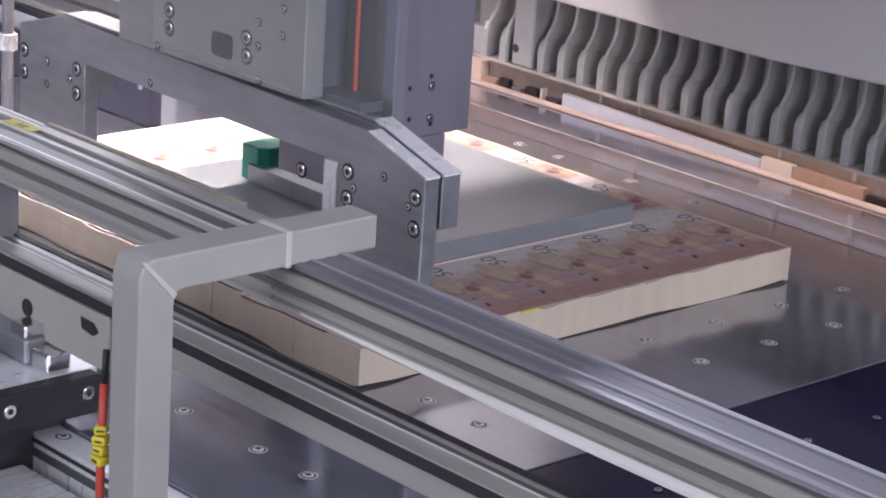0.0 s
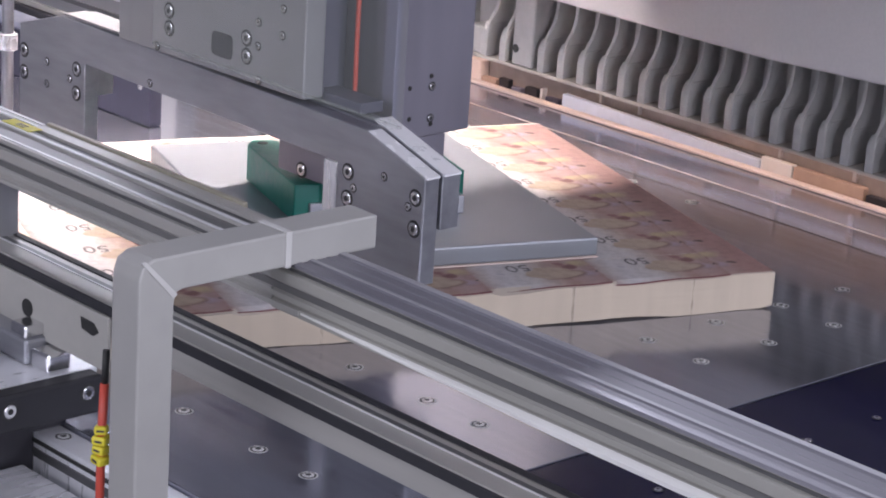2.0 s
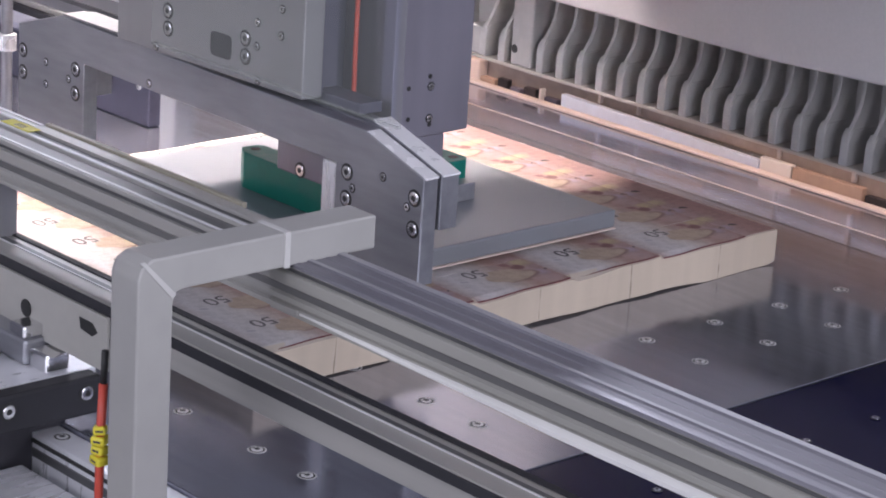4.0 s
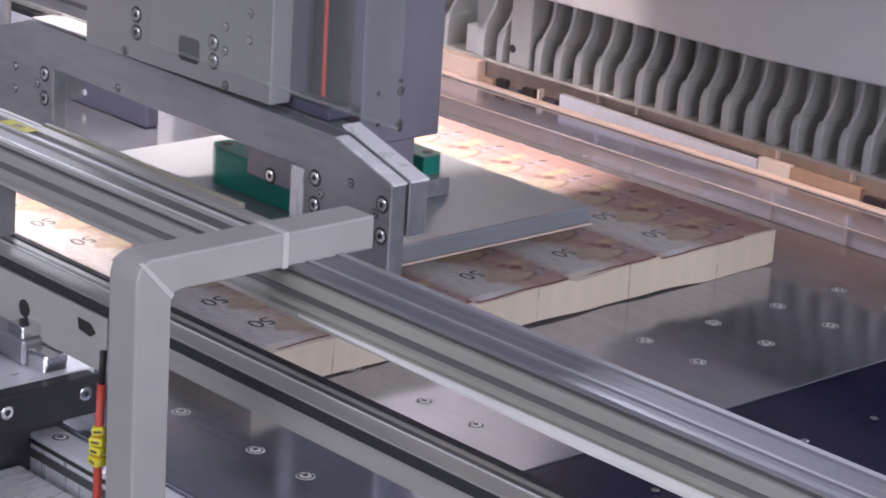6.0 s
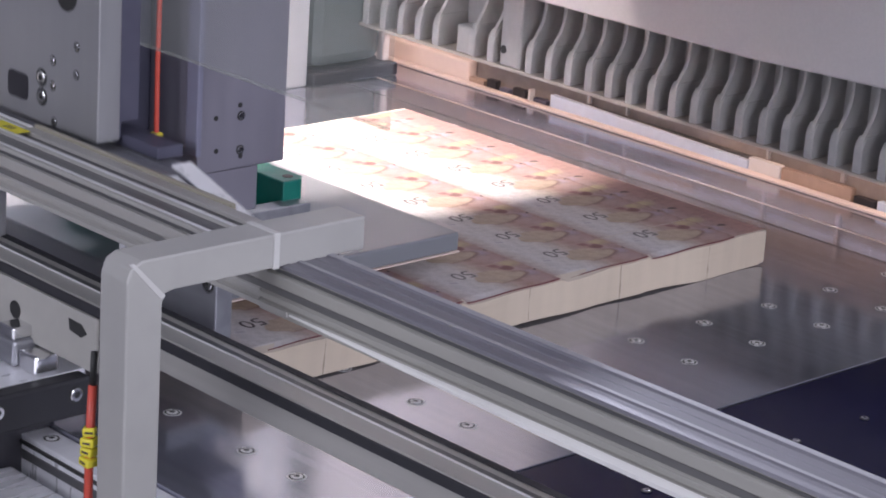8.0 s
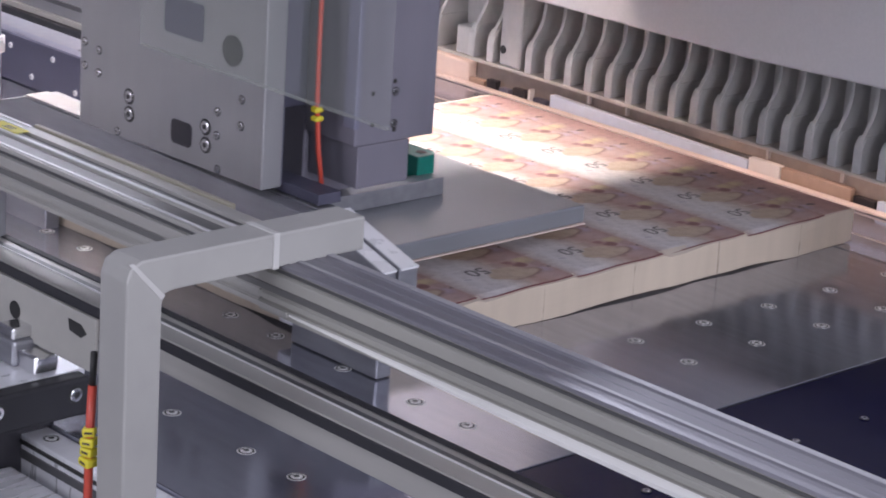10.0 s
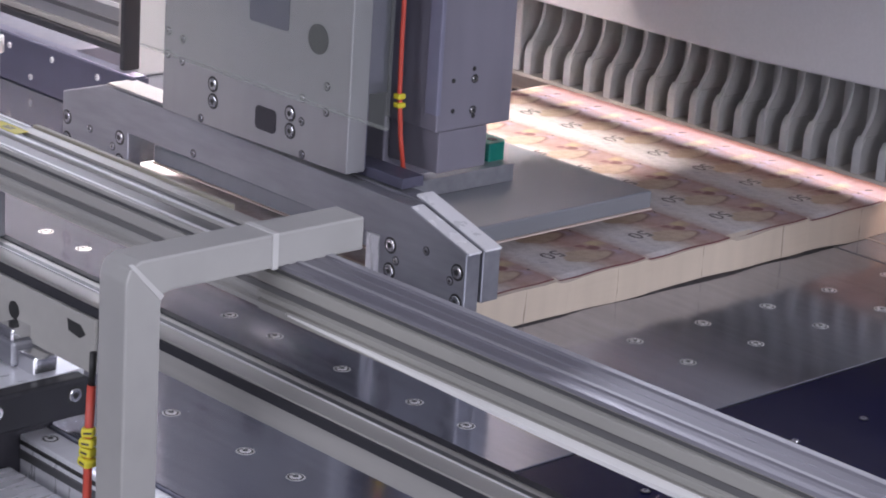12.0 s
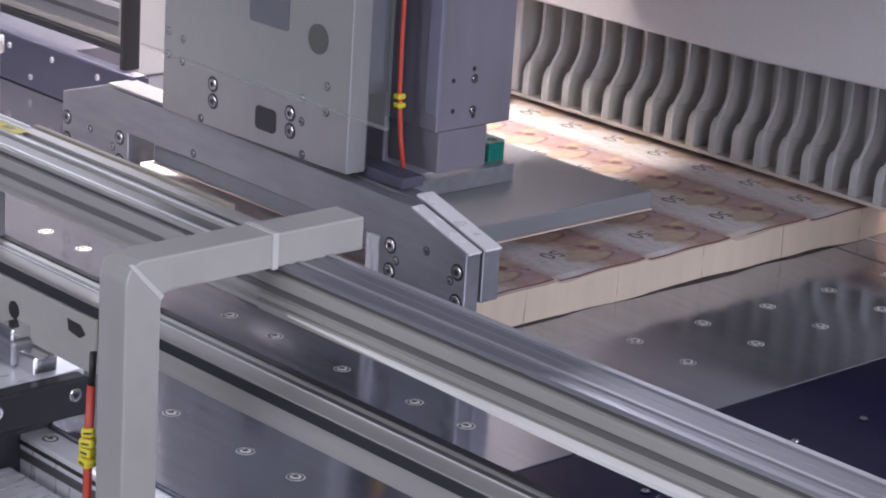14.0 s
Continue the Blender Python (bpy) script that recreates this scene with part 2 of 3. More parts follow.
# ---- building helpers ----


def part(name, bm, mat, parent=None, label=""):
    """Links a bmesh as one mesh object, under parent if given."""
    me = bpy.data.meshes.new(name)
    bm.to_mesh(me)
    bm.free()
    me.materials.append(mat)
    ob = new(name, me)
    if parent:
        ob.parent = parent
    if label:
        tagged(ob, label)
    return ob


def share(name, source, parent, m):
    """One more piece on the mesh of source, at the pose m in its parent's space."""
    ob = new(name, source.data)
    ob.parent = parent
    ob.matrix_basis = m
    return ob


def empty(name, label, category, group="", kind="", at=(0, 0, 0)):
    ob = new(name)
    ob.location = at
    return tagged(ob, label, category, group, kind)


def box(x0, x1, y0, y1, z0, z1, bevel=0.0, bm=None):
    bm = bm or bmesh.new()
    made = bmesh.ops.create_cube(bm, size=1)["verts"]
    for v in made:
        v.co = Vector(((x0 + x1) / 2 + v.co.x * (x1 - x0), (y0 + y1) / 2 + v.co.y * (y1 - y0), (z0 + z1) / 2 + v.co.z * (z1 - z0)))
    if bevel:
        edges = list({e for v in made for e in v.link_edges})
        bmesh.ops.bevel(bm, geom=edges, offset=bevel, segments=2, affect="EDGES", profile=0.5)
    return bm


def prism(points, a, b, axis, bevel=0.0, bm=None):
    """The outline points, drawn in the plane across axis, extruded from a to b along it. x: points are (y, z); y: (x, z); z: (x, y)."""
    bm = bm or bmesh.new()

    def place(p, s):
        return {"x": (s, p[0], p[1]), "y": (p[0], s, p[1]), "z": (p[0], p[1], s)}[axis]

    lo = [bm.verts.new(place(p, a)) for p in points]
    hi = [bm.verts.new(place(p, b)) for p in points]
    n = len(points)
    faces = [bm.faces.new(lo), bm.faces.new(hi)]
    for i in range(n):
        faces.append(bm.faces.new((lo[i], lo[(i + 1) % n], hi[(i + 1) % n], hi[i])))
    bmesh.ops.recalc_face_normals(bm, faces=faces)
    if bevel:
        edges = list({e for f in faces for e in f.edges})
        bmesh.ops.bevel(bm, geom=edges, offset=bevel, segments=2, affect="EDGES", profile=0.5)
    return bm


def rounded(y0, y1, z0, z1, r):
    """A rectangle with round corners, as outline points."""
    out = []
    for cy, cz, a in ((y1 - r, z1 - r, 0), (y0 + r, z1 - r, 90), (y0 + r, z0 + r, 180), (y1 - r, z0 + r, 270)):
        out += [(cy + r * math.cos(radians(a + k * 22.5)), cz + r * math.sin(radians(a + k * 22.5))) for k in range(5)]
    return out


def lathe(profile, n=20, bm=None):
    """A body turned round z from (radius, z) points."""
    bm = bm or bmesh.new()
    rings = [[bm.verts.new((r * math.cos(2 * math.pi * i / n), r * math.sin(2 * math.pi * i / n), z)) for i in range(n)] for r, z in profile]
    for p, q in zip(rings, rings[1:]):
        for i in range(n):
            bm.faces.new((p[i], p[(i + 1) % n], q[(i + 1) % n], q[i]))
    bm.faces.new(rings[-1])
    bmesh.ops.recalc_face_normals(bm, faces=bm.faces[:])
    return bm


def tube(points, radius, n=10):
    """A round hose through the points."""
    bm = bmesh.new()
    pts = [Vector(p) for p in points]
    rings = []
    for i, p in enumerate(pts):
        d = (pts[min(i + 1, len(pts) - 1)] - pts[max(i - 1, 0)]).normalized()
        s = d.cross(Vector((0.3, 1, 0.2))).normalized()
        u = d.cross(s)
        rings.append([bm.verts.new(p + radius * (s * math.cos(2 * math.pi * k / n) + u * math.sin(2 * math.pi * k / n))) for k in range(n)])
    for p, q in zip(rings, rings[1:]):
        for i in range(n):
            bm.faces.new((p[i], p[(i + 1) % n], q[(i + 1) % n], q[i]))
    bm.faces.new(rings[0])
    bm.faces.new(rings[-1])
    bmesh.ops.recalc_face_normals(bm, faces=bm.faces[:])
    for f in bm.faces:
        f.smooth = True
    return bm


def screw_mesh(r, hex_r, mats, depth=0.0016):
    """A cap screw head, its axis z: a rim, a dark ring round it and a dark hexagon socket."""
    bm = lathe([(r, 0.0), (r, depth * 0.7), (r * 0.88, depth), (hex_r * 1.15, depth)], 20)
    bm.faces.ensure_lookup_table()
    hexa = lathe([(hex_r, depth * 0.2), (hex_r, depth * 1.05)], 6)
    me = bpy.data.meshes.new("tmp")
    hexa.to_mesh(me)
    hexa.free()
    k = len(bm.faces)
    bm.from_mesh(me)
    bm.faces.ensure_lookup_table()
    for f in bm.faces[k:]:
        f.material_index = 1
    k = len(bm.faces)
    ring = lathe([(r * 1.35, 0.0), (r * 1.35, depth * 0.22), (r * 1.02, depth * 0.25)], 20)
    ring.to_mesh(me)
    ring.free()
    bm.from_mesh(me)
    bm.faces.ensure_lookup_table()
    for f in bm.faces[k:]:
        f.material_index = 1
    if depth < 0.001:
        rim = lathe([(r * 1.62, 0.0), (r * 1.60, depth * 0.12), (r * 1.36, depth * 0.14)], 20)
        rim.to_mesh(me)
        rim.free()
        bm.from_mesh(me)
    out = bpy.data.meshes.new("screw")
    bm.to_mesh(out)
    bm.free()
    for m in mats:
        out.materials.append(m)
    return out


SCREW = screw_mesh(0.0066, 0.0032, (CHROME, SOCKET))
SCREW_TABLE = screw_mesh(0.0055, 0.0030, (RIM, SOCKET), 0.0009)
SCREW_SMALL = screw_mesh(0.0036, 0.0017, (CHROME, SOCKET), 0.0012)
RIVET = screw_mesh(0.0042, 0.001, (RIM, NAVY), 0.003)
FACE_FRONT = pose(0, 0, 0, 0, -90, 0)
FACE_SIDE = pose(0, 0, 0, 90, 0, 0)


def screw(parent, m, mesh=SCREW):
    ob = new("screw", mesh)
    ob.parent = parent
    ob.matrix_basis = m
    return ob


# ---- the hall round the machine ----


def hall():
    floor = part("floor", box(-6, 7, -6, 7, -1.0, -0.9), FLOOR)
    tagged(floor, "grey concrete hall floor", "floor", kind="structure")
    for name, b in (("wall_north", (-6, 7, 7, 7.2)), ("wall_south", (-6, 7, -6.2, -6)), ("wall_east", (7, 7.2, -6, 7)), ("wall_west", (-6.2, -6, -6, 7))):
        tagged(part(name, box(*b, -0.9, 3.4), WALL), "plain grey factory hall wall", "wall", kind="structure")
    tagged(part("ceiling", box(-6.2, 7.2, -6.2, 7.2, 3.4, 3.6), WALL), "plain grey hall ceiling", "ceiling", kind="structure")


hall()

# ---- machine table ----


def table():
    t = empty("machine_table", "polished steel machine table with countersunk screws", "machine table")
    part("steel_top", box(-0.885, 1.3, -0.8445, 1.5, -0.03, 0.0, 0.0008), STEEL, t)
    part("black_top", box(-0.885, 0.9, -1.9, -0.8475, -0.03, -0.0005, 0.0008), BLACK, t, "dark blue-black glossy plate")
    part("plate_joint", box(0.1905, 0.1925, -0.844, 1.0, 0.0001, 0.0005), ALU_DARK, t, "grey metal joint between the table plates")
    part("plate_joint", box(0.2515, 0.2550, -0.844, 1.0, 0.0001, 0.0005), WOOD, t, "tan joint strip")
    part("base", box(-0.86, 1.2, -1.85, 1.45, -0.898, -0.031), BLUEGREY, t)
    spots = [(-0.2590 + 0.1044 * i, -0.666 - 0.0016 * i) for i in range(8)] + [(-0.2594 + 0.1040 * i, -0.7405 - 0.0018 * i) for i in range(8)]
    spots += [(-0.7782, y) for y in (-0.5622, -0.6736, -0.7448)]
    spots += [(-0.5690, y) for y in (-0.7406, -0.6680, -0.5608)] + [(-0.5650, y) for y in (-0.4507, -0.3755, -0.1110, -0.0369)]
    spots += [(0.163, 0.075), (0.163, -0.036), (0.163, -0.109), (0.163, -0.239), (0.163, -0.345)]
    spots += [(-0.5, 0.16), (-0.3, 0.16), (-0.1, 0.16)]
    spots += [(-0.5415 + 0.1033 * i, -0.944) for i in range(5)]
    for x, y in spots:
        screw(t, pose(x, y, 0.0002, 0, 0, 37 * x * 100), SCREW_TABLE if y > -0.85 else SCREW_SMALL)
    return t


table()

# ---- the cutter: cover, clamp fingers, cutting line ----


def cutter():
    c = empty("cutter_head", "light grey painted cutter head cover over the clamp", "machine")
    part("front_cover", prism([(0.9, 0.95), (0.9, 0.198), (-0.42, 0.1985), (-0.62, 0.206), (-0.948, 0.206), (-0.948, 0.95)], 0.175, 0.215, "x", 0.003), COVER, c)
    # added unseen end plate that keeps side light off the cutter end
    part("end_shade", box(0.10, 0.62, -1.02, -0.9495, 0.0005, 0.95, 0.003), COVER, c)
    # added sheet above the view, only to cut off light over the front half
    part("shade_sheet", box(-0.88, 0.173, -0.80, -0.055, 0.555, 0.565, 0.002), COVER, c)
    pane = part("guard_pane", box(-0.842, -0.838, -0.907, -0.585, 0.3635, 0.5545), HAZE, c, "clear acrylic guard pane with a painted-in haze")
    pane.visible_shadow = False
    part("pane_edge", box(-0.842, -0.838, -0.907, -0.585, 0.3618, 0.3633), HAZEEDGE, pane, "pale cut edge of the pane")
    part("inner_beam", box(0.330, 0.37, -0.948, 0.9, 0.135, 0.95, 0.002), BROWN, c)
    part("lamp_strip", box(0.290, 0.310, -0.948, 0.6, 0.1195, 0.13, 0.002), glow("lamp_warm", (1.0, 0.74, 0.62), 1.6), c, "warm glowing line lamp")
    part("lamp_holder", box(0.286, 0.329, -0.948, 0.9, 0.131, 0.16, 0.002), BROWN, c)
    part("brown_rail", box(0.372, 0.382, -0.948, 0.44, 0.0005, 0.088, 0.001), BROWN, c)
    part("corner_block", box(0.352, 0.371, 0.246, 0.44, 0.0005, 0.031, 0.003), STICK, c, "pale pink corner block")
    part("tan_ledge", box(0.352, 0.3715, -0.20, 0.2445, 0.040, 0.052, 0.002), WOOD, c)
    for y0, y1, h, m in ((0.212, 0.243, 0.010, WOOD), (0.186, 0.206, 0.015, DARK), (0.160, 0.180, 0.008, BLUEGREY), (0.128, 0.152, 0.014, DARK),
                         (0.116, 0.121, 0.018, WHITE), (0.084, 0.110, 0.009, NAVY), (-0.345, -0.292, 0.0200, WHITE),
                         (-0.462, -0.347, 0.019, WOOD), (-0.500, -0.466, 0.012, DARK), (-0.62, -0.503, 0.014, PALE), (-0.948, -0.624, 0.016, WOOD)):
        part("filler_strip", box(0.352, 0.362, y0, y1, 0.0005, h, 0.0012), m, c)
    # the bright hall beyond the opening, put in as a pale blue strip
    pale = [(0.076, 0.0005), (0.076, 0.0205), (-0.290, 0.0135), (-0.290, 0.0005)]
    part("filler_strip", prism(pale, 0.352, 0.362, "x", 0.0008), PALE, c, "pale blue strip for the bright hall beyond")
    part("pale_band", box(0.3695, 0.3715, -0.62, 0.02, 0.056, 0.066, 0.0005), PALE, c)
    for y, w in ((0.010, 0.005), (-0.062, 0.003), (-0.315, 0.004), (-0.44, 0.006)):
        part("upright", box(0.3625, 0.3692, y, y + w, 0.020, 0.080, 0.0008), PALEGREY, c)
    part("steel_ledge", box(0.3625, 0.3715, -0.34, 0.076, 0.0005, 0.0165, 0.001), ALU_DARK, c)
    part("rear_beam", box(0.383, 0.400, -0.948, 0.6, 0.050, 0.134, 0.001), BROWN, c)
    return c


def clamp():
    c = empty("clamp", "grey cast clamp with a row of curved pressing fingers", "clamp")
    rib = [(0.285, 0.32), (0.247, 0.32), (0.247, 0.172), (0.245, 0.158), (0.240, 0.146), (0.233, 0.136), (0.227, 0.127),
           (0.2245, 0.118), (0.2245, 0.0835), (0.285, 0.0835)]
    foot = [(0.285, 0.128), (0.231, 0.128), (0.2255, 0.120), (0.2235, 0.112), (0.2235, 0.0835), (0.285, 0.0835)]
    def lighter_front(ob):
        """A slightly lighter colour on what faces the operator, the casting colour on the flanks."""
        ob.data.materials.append(FINGERFRONT)
        for f in ob.data.polygons:
            if f.normal.x < -0.5 and abs(f.normal.y) < 0.4:
                f.material_index = 1

    bm = prism(rib, -0.0050, 0.0005, "y", 0.0006)
    prism(foot, -0.0062, 0.0065, "y", 0.0012, bm)
    first = part("finger", bm, FINGER, c)
    lighter_front(first)
    first.location = (0, -0.8953, 0)
    for i in range(1, 42):
        if i in (25, 28):
            continue
        share("finger", first, c, pose(0, -0.8953 + 0.0372 * i, 0))
    # two wide blocks stand in the row in place of fingers
    for y0, y1, z1, hole in ((0.0150, 0.0545, 0.32, True), (0.1040, 0.1410, 0.1225, False)):
        wide = part("wide_finger", box(0.2245, 0.284, y0, y1, 0.0835, z1, 0.003), FINGER, c, "broad cast block in the finger row")
        if hole:
            eye = part("bore", lathe([(0.0058, 0), (0.0058, 0.0006)], 18), SOCKET, wide)
            eye.matrix_basis = pose(0.2244, 0.0473, 0.1060) @ FACE_FRONT
    part("back_bar", box(0.279, 0.2845, -0.93, 0.64, 0.0835, 0.34), FINGER, c)
    part("base_bar", box(0.2235, 0.285, -0.93, 0.64, 0.0785, 0.0833, 0.0008), BASEBAR, c, "pale tan base bar under the fingers")
    return c


cutter()
CLAMP = clamp()


def cutting_line():
    s = empty("cutting_stick", "pale pink plastic cutting stick set in the table", "cutting stick")
    part("stick", box(0.335, 0.350, -0.948, 0.6, 0.0005, 0.004, 0.0008), STICK, s)
    # added blocks in place of the bright open hall behind
    g = empty("hall_backdrop", "pale blue-white backdrop for the bright hall behind the cutting line", "back gauge")
    part("backdrop_body", box(0.404, 0.45, -0.36, 0.02, 0.0005, 0.048, 0.002), PALE, g)
    part("backdrop_wing", box(0.402, 0.45, -0.62, -0.362, 0.0005, 0.035, 0.002), PANEL, g)
    for y in (0.03, 0.055, 0.09):
        part("backdrop_post", box(0.385, 0.40, y, y + 0.012, 0.0005, 0.05, 0.001), WHITE, g)
    part("backdrop_block", box(0.40, 0.46, 0.02, 0.17, 0.0005, 0.045, 0.003), DARK, g)


cutting_line()

# ---- stack of printed sheets, turning about the gripper's axis ----
AXIS = Vector((-0.294, -0.260, 0))
TOP = 0.0415


def numeral():
    cu = bpy.data.curves.new("numeral", "FONT")
    cu.body, cu.size, cu.align_x, cu.align_y, cu.extrude = "50", 0.029, "CENTER", "CENTER", 0.00008
    ob = bpy.data.objects.new("tmp_text", cu)
    scene.collection.objects.link(ob)
    me = bpy.data.meshes.new_from_object(ob.evaluated_get(bpy.context.evaluated_depsgraph_get()))
    bpy.data.objects.remove(ob)
    me.materials.clear()
    me.materials.append(INK)
    return me


def droop(u):
    """How far the top sheets hang at the front edge, along a note from 0 to 1."""
    u = u % 1.0
    return 0.0036 * (1 - u) + 0.0008 * math.sin(u * 9.4)


def sheet_stack():
    s = empty("banknote_sheet_stack", "thick stack of uncut printed 50 banknote sheets, cream paper edges", "paper stack", at=AXIS)
    x0, x1, y0, y1 = -0.405, 0.354, -0.307, 0.320
    n, rnd = 70, random.Random(4)
    loop = []
    for k in range(4):
        a = [(x0, y0), (x1, y0), (x1, y1), (x0, y1)][k]
        b = [(x1, y0), (x1, y1), (x0, y1), (x0, y0)][k]
        out = [(0, -1), (1, 0), (0, 1), (-1, 0)][k]
        for i in range(n):
            f = i / n
            loop.append((a[0] + (b[0] - a[0]) * f, a[1] + (b[1] - a[1]) * f, out, k * 10 + f * 9, min(f, 1 - f)))
    verts, faces = [], []
    levels = 12
    for j in range(levels + 1):
        z = TOP * j / levels
        for x, y, out, s_, end in loop:
            w = 0.0045 * noise.noise((s_ * 1.1, j * 0.03, 2.0)) + 0.0009 * noise.noise((s_ * 5.0, j * 0.1, 7.0)) + 0.0003 * noise.noise((s_, j * 2.3, 5.0))
            w *= min(1, end * 14)
            lift = 0.0050 * (noise.noise((s_ * 0.55, 3.0, 1.0)) + 0.35) * (1 - j / levels * 0.3) if j < levels else 0
            sag = 0.0
            if out == (0, -1):
                sag = droop((x + 0.399) / 0.14) * (x < 0.301) * min(1, end * 20)
            elif out == (1, 0):
                sag = droop((y + 0.304) / 0.077) * min(1, end * 20)
            verts.append((x + out[0] * w, y + out[1] * w, max(0.0004, z + lift * (1 - j / levels) - sag * (j / levels) ** 2)))
    m = len(loop)
    for j in range(levels):
        for i in range(m):
            a, b = j * m + i, j * m + (i + 1) % m
            faces.append((a, b, b + m, a + m))
    inner = len(verts)
    for x, y, out, s_, end in loop:
        verts.append((min(max(x, x0 + 0.012), x1 - 0.012), min(max(y, y0 + 0.012), y1 - 0.012), TOP))
    top_from = len(faces)
    for i in range(m):
        faces.append((levels * m + i, levels * m + (i + 1) % m, inner + (i + 1) % m, inner + i))
    faces.append(tuple(inner + i for i in range(m)))
    faces.append(tuple(reversed(range(m))))
    me = bpy.data.meshes.new("paper_block")
    me.from_pydata(verts, [], faces)
    me.materials.append(PAPER_SIDE)
    me.materials.append(PAPER_TOP)
    for f in me.polygons[top_from:-1]:
        f.material_index = 1
    me.validate()
    body = new("paper_block", me)
    body.parent = s
    # 5 x 8 notes printed on the top sheet
    def note_mesh(hang):
        bm = bmesh.new()
        nx, ny = 14, 8
        grid = [[bm.verts.new((0.14 * i / nx, 0.077 * j / ny, -0.75 * droop(min(i / nx, 0.999)) if hang and j == 0 else 0)) for j in range(ny + 1)] for i in range(nx + 1)]
        for i in range(nx):
            for j in range(ny):
                bm.faces.new((grid[i][j], grid[i + 1][j], grid[i + 1][j + 1], grid[i][j + 1]))
        base = bmesh.ops.extrude_face_region(bm, geom=bm.faces[:])
        for v in [g for g in base["geom"] if isinstance(g, bmesh.types.BMVert)]:
            v.co.z += 0.0003
        bmesh.ops.recalc_face_normals(bm, faces=bm.faces[:])
        return bm

    def edge_strip():
        bm = bmesh.new()
        rows = []
        for i in range(15):
            z = 0.0005 - 0.75 * droop(min(i / 14, 0.999))
            rows.append([bm.verts.new((0.003 + 0.1355 * i / 14, y, z + dz)) for y, dz in ((-0.0004, 0.0), (-0.0004, -0.0008), (0.0013, 0.0003))])
        for p, q in zip(rows, rows[1:]):
            for k in range(3):
                bm.faces.new((p[k], p[(k + 1) % 3], q[(k + 1) % 3], q[k]))
        bmesh.ops.recalc_face_normals(bm, faces=bm.faces[:])
        return bm

    first = part("note", note_mesh(True), NOTE, s)
    flat = part("note", note_mesh(False), NOTE, s)
    text = numeral()
    line = part("note_edge_line", edge_strip(), LINE, first)
    for c in range(5):
        for r in range(8):
            at = pose(-0.3990 + 0.1400 * c, -0.3040 + 0.077 * r + (0.0018 * math.sin(c * 2.4 + 1) if r == 0 else 0), TOP + 0.0002)
            if c == 0 and r < 2:
                ob = flat if r else first
                ob.matrix_basis = at
            else:
                ob = share("note", flat if r else first, s, at)
                if r == 0:
                    share("note_edge_line", line, ob, pose(0, 0, 0))
            t = new("numeral", text)
            t.parent = ob
            t.matrix_basis = pose(0.057, 0.064, 0.00042, 0, 0, 180)
    # the printed selvedge beyond the last column
    strip = bmesh.new()
    box(0.1220, 0.1740, 0.0, 0.077, 0.0, 0.0003, 0.0, strip)
    selvedge = part("selvedge_print", strip, NOTE, s, "brown printed selvedge")
    for r in range(8):
        at = pose(0.3015 - 0.1220, -0.3030 + 0.077 * r, TOP + 0.0002)
        if r:
            share("selvedge_print", selvedge, s, at)
        else:
            selvedge.matrix_basis = at
    # a yellow tab between the sheets at one end
    part("yellow_tab", box(0.350, 0.3546, -0.094, -0.072, 0.0392, 0.0412), YELLOW, s, "yellow paper tab")
    return s


STACK = sheet_stack()

# ---- the gantry: pusher slide, tower, turning clamp plate ----
# the gantry's origin is the front face of its pusher beam; heights are those of the raised slide


